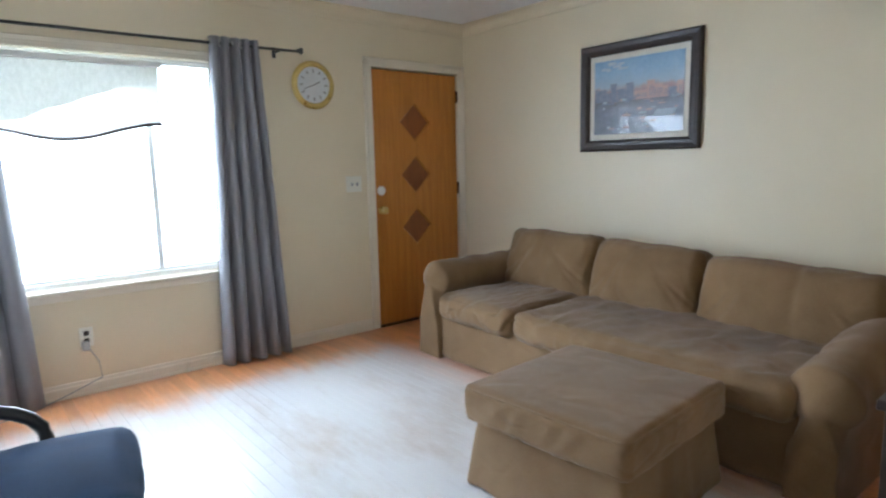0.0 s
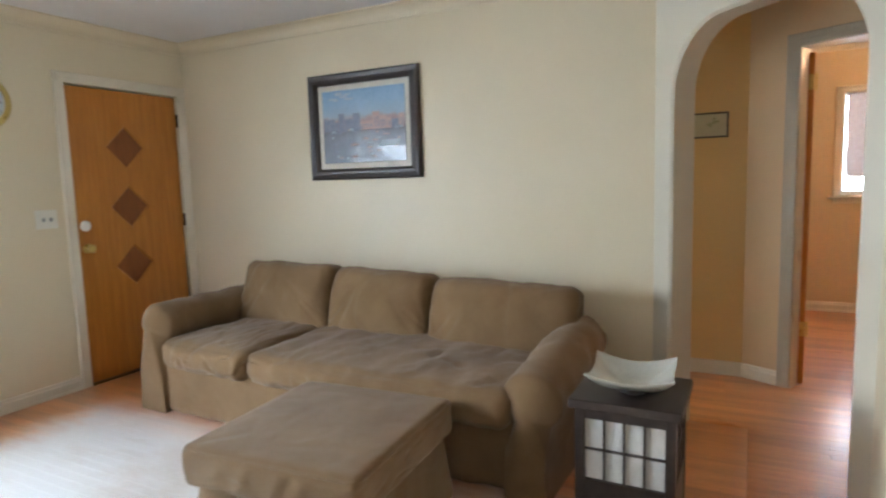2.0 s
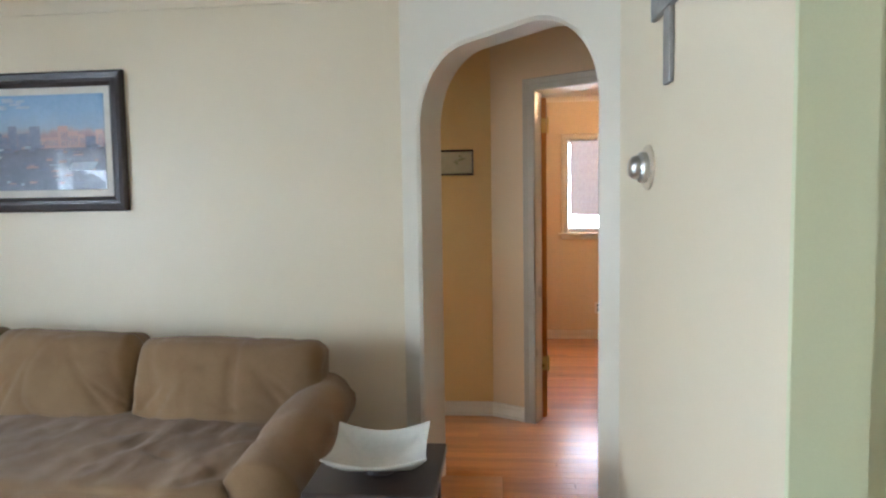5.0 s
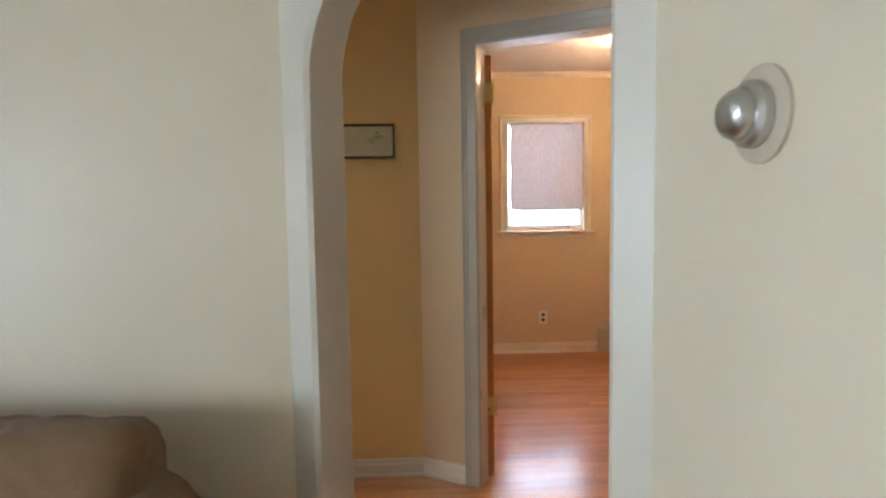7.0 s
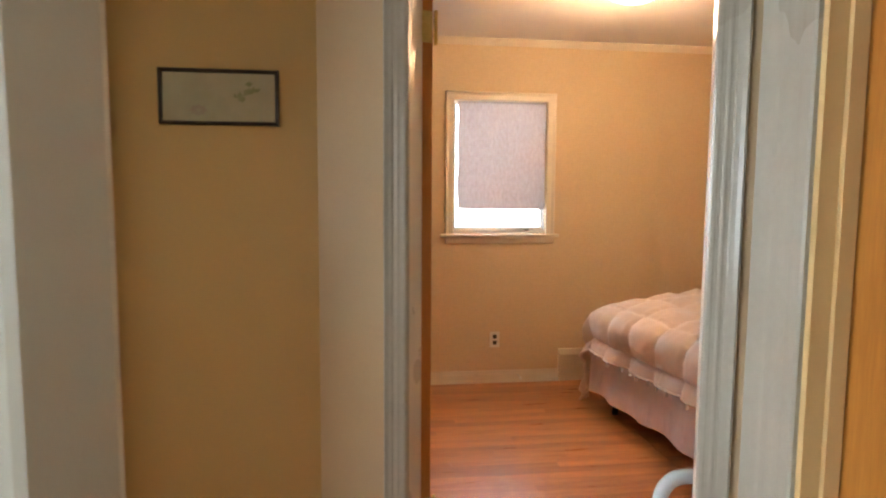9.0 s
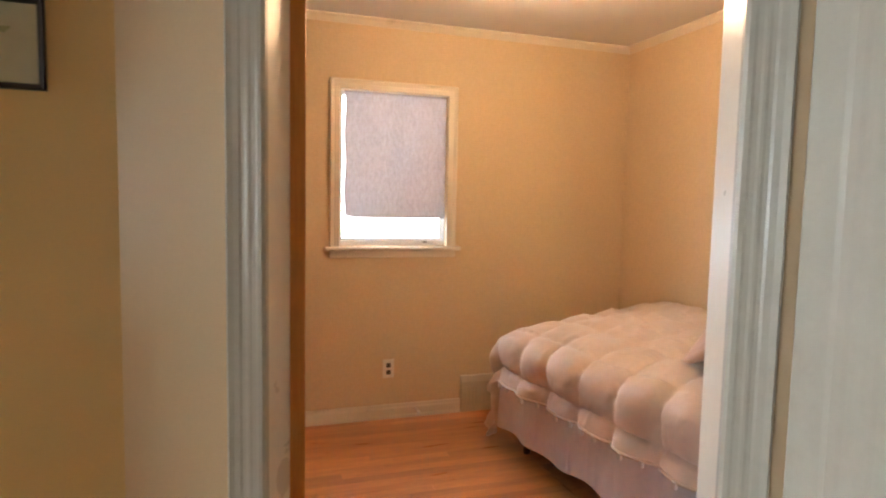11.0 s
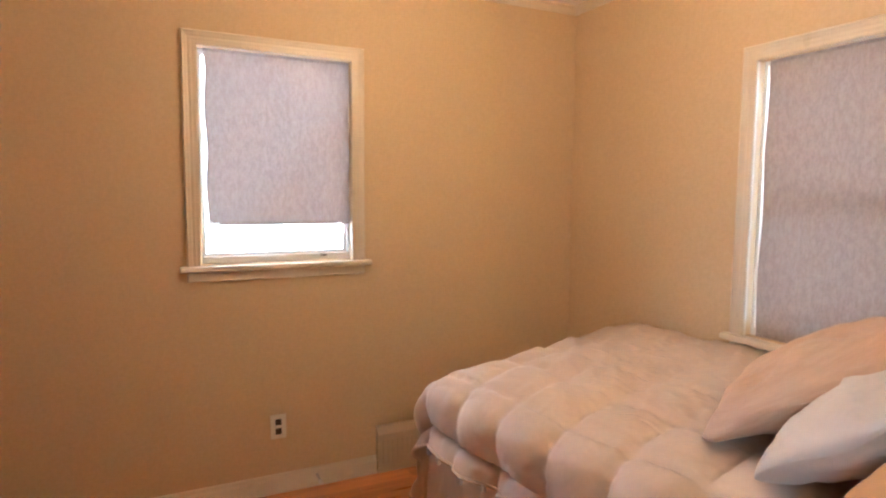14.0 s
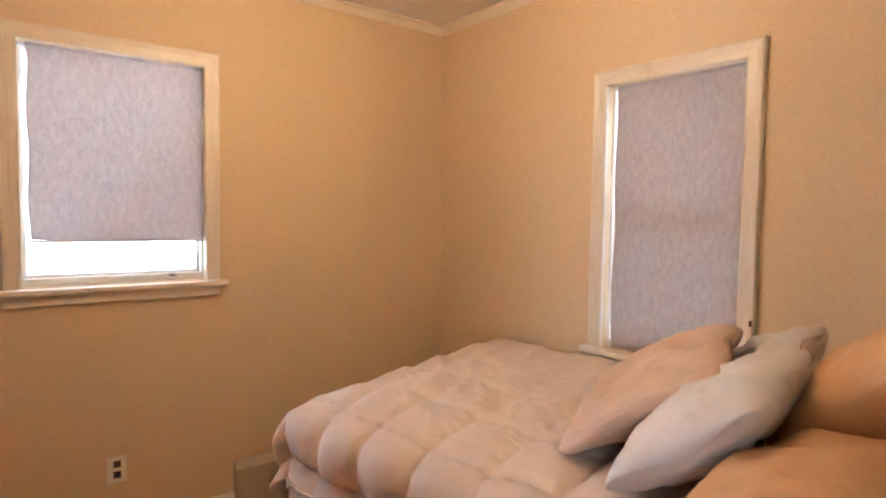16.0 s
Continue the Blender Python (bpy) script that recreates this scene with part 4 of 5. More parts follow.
pic = framed("framed_picture", "landscape print in a dark wooden frame over the sofa", 2.24, 3.119, 1.362, 2.072, SOFA_X, 0.075, 0.032, M_dark, 0.04)
part("mat_board", box(SOFA_X - 0.010, SOFA_X - 0.002, 2.306, 3.052, 1.428, 2.006), M_mat, pic, "cream mat board")
part("print", box(SOFA_X - 0.0135, SOFA_X - 0.0105, 2.351, 3.007, 1.475, 1.96), M_print, pic, "blue and pink landscape print under glass")
def print_shapes():
    """Blocky shapes of the print: a row of pink buildings, dark roofs and tree masses, strokes on the ground, a pale pond."""
    r = random.Random(3)
    sets = {"pink": bmesh.new(), "dark": bmesh.new(), "pale": bmesh.new()}

    def quad(key, y0, y1, z0, z1, lift, slant=0.0):
        x = SOFA_X - 0.0139 - lift
        sets[key].faces.new([sets[key].verts.new(p) for p in ((x, y0, z0), (x, y1, z0), (x, y1 - slant, z1), (x, y0 - slant, z1))])
    y = 2.36
    while y < 2.98:
        w, h = r.uniform(0.03, 0.07), r.uniform(0.05, 0.12)
        far = y > 2.68
        quad("dark" if far or r.random() < 0.2 else "pink", y, min(3.0, y + w), 1.69, 1.69 + h, 0.0)
        if not far:
            for k in range(int(w / 0.014)):
                quad("dark", y + 0.004 + k * 0.014, y + 0.009 + k * 0.014, 1.70, 1.69 + h * 0.7, 0.0004)
        y += w * r.uniform(0.8, 1.1)
    for k in range(60):
        y, z, w = r.uniform(2.37, 2.93), r.uniform(1.49, 1.70), r.uniform(0.015, 0.06)
        quad(r.choice(("dark", "dark", "pink", "pale")), y, y + w, z, z + r.uniform(0.004, 0.014), 0.0008, 0.005)
    quad("pale", 2.42, 2.56, 1.575, 1.615, 0.0012, 0.03)
    for k in range(9):
        y, z = r.uniform(2.7, 2.9), r.uniform(1.88, 1.94)
        quad("pale", y, y + r.uniform(0.03, 0.08), z, z + 0.012, 0.0, 0.01)
    part("painted_skyline", sets["pink"], M_inkpink, pic, "washed pink building shapes")["kind"] = "stuff"
    part("painted_shade", sets["dark"], M_inkdark, pic, "blue-grey roofs and strokes")["kind"] = "stuff"
    part("painted_light", sets["pale"], M_inkpale, pic, "pale pond and cloud strokes")["kind"] = "stuff"


print_shapes()
hpic = framed("framed_picture", "small botanical print in a thin dark frame", 0.506, 0.846, 1.558, 1.719, HALL_X, 0.011, 0.014, M_dark, 0)
part("print", box(HALL_X - 0.006, HALL_X - 0.002, 0.512, 0.84, 1.564, 1.713), M_sprig, hpic, "faded beige botanical print")
bm = bmesh.new()
for k in range(16):
    a, r = random.uniform(0, 6.28), random.uniform(0.0, 0.03)
    c = (HALL_X - 0.0075, 0.60 + r * math.cos(a) * 1.2, 1.655 + r * math.sin(a))
    vs = [bm.verts.new((c[0], c[1] + 0.014 * math.cos(a * 3 + q) * s, c[2] + 0.007 * math.sin(a * 3 + q) + 0.004 * s)) for q, s in ((0, 1), (1.57, 0.3), (3.14, 1), (4.71, 0.3))]
    bm.faces.new(vs)
part("leaf_sprig", bm, M_green, hpic, "faded green leaf sprig")
bm = bmesh.new()
for k in range(8):
    a = k * 0.8
    c = (HALL_X - 0.0075, 0.735 + 0.014 * math.cos(a), 1.60 + 0.010 * math.sin(a))
    bm.faces.new([bm.verts.new((c[0], c[1] + 0.012 * math.cos(q + a), c[2] + 0.007 * math.sin(q + a))) for q in (0, 1.57, 3.14, 4.71)])
part("blossom", bm, M_rose, hpic, "faded rose blossom")


def arm_mesh(x_front, x_back, yc, side, top_front, top_back, ry, pw, seed):
    """A rolled sofa arm on its panel: side is -1 or 1, towards which the roll leans outwards."""
    bm = bmesh.new()
    n, rings = 30, []
    rz = 0.125
    for i in range(n + 1):
        t = i / n
        shrink = 1.0 if i > 6 else math.sin(math.pi / 2 * (i + 1.2) / 7.2)
        x = x_front + (x_back - x_front) * max(0.0, (i - 6) / (n - 6)) - 0.075 * (1 - min(1, i / 6)) * math.cos(math.pi / 2 * min(1, i / 6)) ** 0.5
        top = top_front + (top_back - top_front) * t ** 0.8
        zc = top - rz
        pts = [(side * pw * (1.10 - 0.5 * z), z) for z in (0.0, 0.06, 0.12, 0.18, 0.24)]
        for k in range(19):
            a = math.radians(-48 + 276 * k / 18)
            pts.append((side * (0.012 + ry * math.cos(a) * shrink), zc + rz * math.sin(a) * shrink))
        pts += [(-side * pw * 0.9, z) for z in (0.22, 0.12, 0.0)]
        ring = []
        for dy, z in pts:
            q = Vector((x, yc + dy, z))
            w = noise.noise(Vector((x * 5.5 + seed, dy * 9, z * 4))) + 0.6 * noise.noise(Vector((x * 12 + seed, dy * 14, z * 7)))
            fold = max(0, 1 - abs(noise.noise(Vector((x * 4.5, z * 2.5 + dy * 3, seed + 5)))) * 6)
            out = Vector((0, dy, max(0, z - zc))).normalized()
            ring.append(bm.verts.new(q + out * (0.012 * w - 0.012 * fold) * min(1, z / 0.1)))
        rings.append(ring)
    for r0, r1 in zip(rings, rings[1:]):
        for k in range(len(r0) - 1):
            bm.faces.new((r0[k], r0[k + 1], r1[k + 1], r1[k]))
    bm.faces.new(rings[0])
    bm.faces.new(rings[-1])
    return bm


def sofa():
    e = thing("sofa", "tan slipcovered three-seat sofa with loose back cushions", "sofa")
    e.matrix_world = pose(5.08, 2.35, 0, 0, 0, -1.8) @ pose(-5.08, -2.35, 0)
    x0, x1, y0, y1 = 4.56, 5.58, 1.00, 3.66
    sk = soft_block(x1 - x0 - 0.04, y1 - y0 - 0.24, 0.33, 0.04, 26, wrinkle=0.010, wscale=5, stretch=(1, 1, 0.25), seed=1)
    for v in sk.verts:
        v.co.x *= 1 + 0.10 * (0.33 - v.co.z)
        if v.co.x < -0.4:
            v.co.x -= 0.014 * (0.33 - v.co.z) / 0.33 * (1 + noise.noise(Vector((v.co.y * 9, 0, 3))) * 1.5)
    smooth(part("skirt", moved(sk, pose((x0 + x1) / 2, (y0 + y1) / 2, 0.0)), M_sofa, e, "tan cloth skirt reaching the floor"), 80)
    smooth(part("backrest", moved(soft_block(0.26, y1 - y0 - 0.34, 0.46, 0.08, 14, wrinkle=0.008, wscale=4, seed=2), pose(5.44, (y0 + y1) / 2 + 0.02, 0.24)), M_sofa, e), 80)
    smooth(part("armrest", arm_mesh(4.60, 5.34, 1.155, -1, 0.50, 0.625, 0.135, 0.092, 5.0), M_sofa, e, "slumped rolled tan cloth armrest"), 80)
    smooth(part("armrest", arm_mesh(4.60, 5.56, 3.535, 1, 0.645, 0.65, 0.135, 0.11, 6.0), M_sofa, e, "rolled tan cloth armrest"), 80)
    ys = [1.22, 2.74, 3.42]
    for k in range(2):
        w = ys[k + 1] - ys[k]
        bm = soft_block(0.82, w - 0.006, 0.17, 0.06, 54, puff=(0.025, 0.0, 0.012), wrinkle=0.014, wscale=7.0, stretch=(0.5, 1.5, 1), seed=10 + k)
        smooth(part("seat_cushion", moved(bm, pose(4.915, (ys[k] + ys[k + 1]) / 2, 0.285)), M_sofa, e), 80)
    yb = [1.13, 1.99, 2.71, 3.48]
    tops = (0.395, 0.42, 0.435)
    for k in range(3):
        w = yb[k + 1] - yb[k]
        h = tops[k]
        bm = soft_block(0.21, w - 0.012, h, 0.055, 44, puff=(0.05, 0.0, 0.0), wrinkle=0.009, wscale=4.2, stretch=(1, 1.2, 0.8), seed=20 + k)
        for v in bm.verts:
            u, z = v.co.y / (w / 2), v.co.z / h
            if v.co.x < 0:
                # pulled corners, and a pinch where the cover is tucked
                v.co.x += 0.02 * max(0, 1 - abs(u - 0.15 * (k - 1) * 4 - 0.45) * 14) * (0.4 + z) * (1 if k == 0 else 0)
                v.co.x += 0.035 * (abs(u) ** 4) * (z ** 3) + 0.010 * math.sin(9 * u + 5 * z + k) * (abs(u) ** 2)
            if v.co.x < 0:
                for c, tilt, depth in ((0.55, 0.5, 0.016), (0.72, 0.9, 0.018), (-0.6, -0.7, 0.014), (-0.78, -1.1, 0.014)):
                    line = abs(u - c - tilt * (0.35 - z) * (1 + 0.3 * k))
                    v.co.x += depth * max(0.0, 1 - line * 16) * max(0.0, 1 - abs(z - 0.35) * 2.2)
            v.co.z -= 0.014 * abs(u) ** 5 * z + 0.006 * noise.noise(Vector((u * 2.5, k * 3.0, 1))) * z
        smooth(part("back_cushion", moved(bm, pose(5.24, (yb[k] + yb[k + 1]) / 2, 0.395, 0, 13, 0)), M_sofa, e), 80)


sofa()


def ottoman():
    e = thing("ottoman", "tan slipcovered ottoman with a thick cushion top", "ottoman", at=(4.03, 1.80, 0), rz=3.5)
    sk = soft_block(0.68, 0.67, 0.29, 0.02, 30, wrinkle=0.005, wscale=6, stretch=(1, 1, 0.2), seed=31)
    for v in sk.verts:
        low = (0.29 - v.co.z) / 0.29
        ang = math.atan2(v.co.y, v.co.x)
        ruck = 0.010 * math.sin(17 * ang + 2 * math.sin(5 * ang)) * low
        k = 1 + 0.10 * low + ruck
        v.co.x *= k
        v.co.y *= k
    smooth(part("skirt", sk, M_sofa, e, "tan cloth skirt with folds"), 80)
    cu = soft_block(0.76, 0.74, 0.15, 0.032, 44, puff=(0.006, 0.006, 0.014), wrinkle=0.004, wscale=5, stretch=(1, 1, 2), seed=32)
    for v in cu.verts:
        if v.co.x < -0.34 and v.co.z < 0.14:
            v.co.x += 0.003 * math.sin(v.co.y * 60 + 45 * v.co.z + 3 * math.sin(v.co.y * 11))
    smooth(part("cushion", moved(cu, pose(0, 0, 0.28)), M_sofa, e), 80)
    for z in (0.296, 0.418):
        ring = []
        for cx, cy, a0 in ((0.335, 0.325, 0), (-0.335, 0.325, 90), (-0.335, -0.325, 180), (0.335, -0.325, 270)):
            ring += [(cx + 0.04 * math.cos(math.radians(a0 + 15 * j)), cy + 0.04 * math.sin(math.radians(a0 + 15 * j)), z) for j in range(7)]
        part("piping", tube(ring + ring[:1], 0.005, 6), M_sofa, e)


ottoman()


def side_table():
    e = thing("side_table", "dark wooden cube table with white paper lattice sides", "side table", at=(4.56, 0.75, 0), rz=0)
    h, s = 0.525, 0.178
    part("tabletop", box(-s - 0.02, s + 0.02, -s - 0.02, s + 0.02, h - 0.035, h, bevel=0.004), M_dark, e)
    for x in (-1, 1):
        for y in (-1, 1):
            part("leg", box(*sorted((x * s, x * (s - 0.036))), *sorted((y * s, y * (s - 0.036))), 0, h - 0.035, bevel=0.003), M_dark, e)
    for k in range(4):
        m = pose(0, 0, 0, 0, 0, 90 * k)
        part("rail", moved(box(-s + 0.036, s - 0.036, -s + 0.004, -s + 0.03, 0.03, 0.215), m), M_dark, e)
        part("rail", moved(box(-s + 0.036, s - 0.036, -s + 0.004, -s + 0.03, h - 0.075, h - 0.035), m), M_dark, e)
        part("paper_panel", moved(box(-s + 0.034, s - 0.034, -s + 0.018, -s + 0.021, 0.21, h - 0.07), m), M_paper, e, "white rice paper panel")
        for i in range(1, 4):
            x = -s + 0.036 + i * (2 * s - 0.072) / 4
            part("lattice_bar", moved(box(x - 0.004, x + 0.004, -s + 0.008, -s + 0.017, 0.215, h - 0.075), m), M_dark, e)
        for i in (1,):
            z = 0.215 + i * (h - 0.29) / 2
            part("lattice_bar", moved(box(-s + 0.036, s - 0.036, -s + 0.009, -s + 0.016, z - 0.004, z + 0.004), m), M_dark, e)


side_table()


def bowl():
    e = thing("bowl", "square pearl-white dish with upturned corners", "bowl", at=(4.53, 0.745, 0.525), rz=4)
    bm = bmesh.new()
    n, s = 20, 0.155
    sheets = []
    for lift in (0.0, 0.007):
        g = []
        for i in range(n + 1):
            row = []
            for j in range(n + 1):
                u, v = 2 * i / n - 1, 2 * j / n - 1
                r = max(abs(u), abs(v))
                z = 0.018 + 0.048 * max(0, r - 0.30) ** 1.3 / 0.63 + 0.030 * (u * u * v * v) + lift
                k = 1 - 0.05 * (1 - (min(abs(u), abs(v)) / max(r, 1e-6)) ** 2)
                row.append(bm.verts.new((u * s * k, v * s * k, z)))
            g.append(row)
        sheets.append(g)
        for i in range(n):
            for j in range(n):
                bm.faces.new((g[i][j], g[i + 1][j], g[i + 1][j + 1], g[i][j + 1]))
    a, b = sheets
    rim = [(i, 0) for i in range(n)] + [(n, j) for j in range(n)] + [(n - i, n) for i in range(n)] + [(0, n - j) for j in range(n)]
    for p, q in zip(rim, rim[1:] + rim[:1]):
        bm.faces.new((a[p[0]][p[1]], a[q[0]][q[1]], b[q[0]][q[1]], b[p[0]][p[1]]))
    smooth(part("dish", bm, M_bowl, e), 60)
    part("foot", moved(lathe([(0.001, 0), (0.05, 0), (0.055, 0.006), (0.045, 0.022), (0.001, 0.022)], 20), pose(0, 0, 0)), M_dark, e)


bowl()


def wall_cross():
    e = thing("wall_cross", "grey pewter cross hung on the wall", "cross")
    d = (CW1 - CW0).normalized()
    ang = math.degrees(math.atan2(d.y, d.x))
    q = CW0 + d * (4.25 - CW0.x) / d.x
    e.matrix_world = pose(q.x, q.y, 0, 0, 0, ang)
    part("upright", box(-0.024, 0.024, 0.001, 0.014, 1.645, 2.05, bevel=0.003), M_pewter, e)
    part("crossbar", box(-0.115, 0.115, 0.003, 0.018, 1.825, 1.885, bevel=0.003), M_pewter, e)


wall_cross()


def thermostat():
    e = thing("thermostat", "round silver dial thermostat on an oval plate", "thermostat")
    d = (CW1 - CW0).normalized()
    ang = math.degrees(math.atan2(d.y, d.x))
    q = CW0 + d * (4.435 - CW0.x) / d.x
    e.matrix_world = pose(q.x, q.y, 1.452, 0, 0, ang)
    plate = moved(lathe([(0.001, 0), (0.063, 0.0), (0.063, 0.005), (0.058, 0.008), (0.001, 0.008)], 40), pose(0, 0.001, 0, -90))
    smooth(part("plate", plate, M_vent, e, "greyish oval wall plate"), 35)
    ring = moved(lathe([(0.040, 0.007), (0.043, 0.011), (0.043, 0.022), (0.038, 0.029), (0.034, 0.030), (0.034, 0.012)], 40), pose(0, 0.001, 0, -90))
    smooth(part("dial_ring", ring, M_silver, e, "silver dial ring"), 35)
    dome = moved(lathe([(0.033, 0.028), (0.033, 0.036), (0.030, 0.045), (0.022, 0.052), (0.012, 0.055), (0.001, 0.0555)], 40), pose(0, 0.001, 0, -90))
    smooth(part("dial_dome", dome, M_silver, e, "silver domed dial"), 35)


thermostat()


def desk_chair():
    e = thing("desk_chair", "navy upholstered desk chair with black loop arms", "chair", at=(2.20, 2.19, 0), rz=-10)
    smooth(part("seat", moved(soft_block(0.50, 0.52, 0.10, 0.045, 14, puff=(0.01, 0.01, 0.025), wrinkle=0.006, wscale=4, seed=41), pose(0, 0, 0.44)), M_blue, e), 80)
    smooth(part("backrest", moved(soft_block(0.09, 0.46, 0.46, 0.04, 12, puff=(0.02, 0, 0), wrinkle=0.004, seed=42), pose(-0.30, 0, 0.58, 0, -10, 0)), M_blue, e), 80)
    for s in (-1, 1):
        pts = [(0.03, s * 0.26, 0.49)] + [(-0.15 + 0.17 * math.cos(a), s * 0.285, 0.53 + 0.11 * math.sin(a)) for a in [k * math.pi / 10 for k in range(0, 11)]] + [(-0.24, s * 0.26, 0.48)]
        smooth(part("armrest", tube(pts, 0.020, 10), M_black, e, "black plastic loop arm"), 60)
    part("support", box(-0.14, 0.14, -0.1, 0.1, 0.385, 0.42, bevel=0.008), M_black, e)
    part("back_post", tube([(-0.1, 0, 0.40), (-0.27, 0, 0.42), (-0.345, 0, 0.52), (-0.36, 0, 0.72)], 0.02, 8), M_black, e)
    smooth(part("column", lathe([(0.028, 0.09), (0.028, 0.25), (0.018, 0.26), (0.018, 0.39)], 16), M_black, e), 30)
    for k in range(5):
        a = math.radians(72 * k + 20)
        leg = part("base_leg", tube([(0.02 * math.cos(a), 0.02 * math.sin(a), 0.11), (0.15 * math.cos(a), 0.15 * math.sin(a), 0.1), (0.29 * math.cos(a), 0.29 * math.sin(a), 0.075)], 0.017, 8), M_black, e)
        part("castor", moved(lathe([(0.001, -0.018), (0.026, -0.018), (0.028, 0), (0.026, 0.018), (0.001, 0.018)], 16, "Y"), pose(0.29 * math.cos(a), 0.29 * math.sin(a), 0.028, 0, 0, 30 * k)), M_black, leg)


desk_chair()


# ---- bedroom ----
BEDM = pose(8.265, -1.175, 0, 0, 0, 7.0)
BL, BW, BTOP = 1.98, 1.08, 0.62


def bed():
    e = thing("bed", "double bed with a lilac-white dust ruffle", "bed")
    e.matrix_world = BEDM
    smooth(part("mattress", moved(soft_block(BL, BW, 0.22, 0.06, 10), pose(-BL / 2, -BW / 2, 0.41)), M_sheet, e), 80)
    part("box_spring", box(-BL + 0.01, -0.01, -BW + 0.01, -0.01, 0.20, 0.41, bevel=0.02), M_sheet, e)
    bm = bmesh.new()
    for a in ((-BL + 0.02, -0.02, -0.055, -0.02, 0.16, 0.20), (-BL + 0.02, -0.02, -BW + 0.02, -BW + 0.055, 0.16, 0.20), (-0.055, -0.02, -BW + 0.055, -0.055, 0.16, 0.20)):
        add_box(bm, *a)
    part("frame", bm, M_bronze, e)
    for x in (-0.12, -BL / 2, -BL + 0.12):
        for y in (-0.10, -BW + 0.10):
            part("leg", moved(lathe([(0.018, 0), (0.02, 0.02), (0.016, 0.04), (0.016, 0.16)], 12), pose(x, y, 0)), M_bronze, e)
    # ruffle on the near side and the foot
    bm = bmesh.new()
    path = [(-BL + BL * k / 70, 0.0) for k in range(71)] + [(0.0, -BW * k / 36) for k in range(37)]
    rows = []
    for j in range(6):
        t = j / 5
        row = []
        for k, (x, y) in enumerate(path):
            f = 0.014 * t * (math.sin(k * 0.55) + 0.8 * noise.noise(Vector((k * 0.21, t, 0))))
            ox, oy = (0, 1) if k < 71 else (1, 0)
            row.append(bm.verts.new((x + ox * (f + 0.01 * t), y + oy * (f + 0.01 * t), 0.52 - (0.395 + 0.02 * noise.noise(Vector((k * 0.1, 0, 0)))) * t)))
        rows.append(row)
    for a, b in zip(rows, rows[1:]):
        for k in range(len(path) - 1):
            bm.faces.new((a[k], a[k + 1], b[k + 1], b[k]))
    smooth(part("dust_ruffle", bm, M_sheet, e, "wrinkled lilac-white dust ruffle"), 80)


bed()


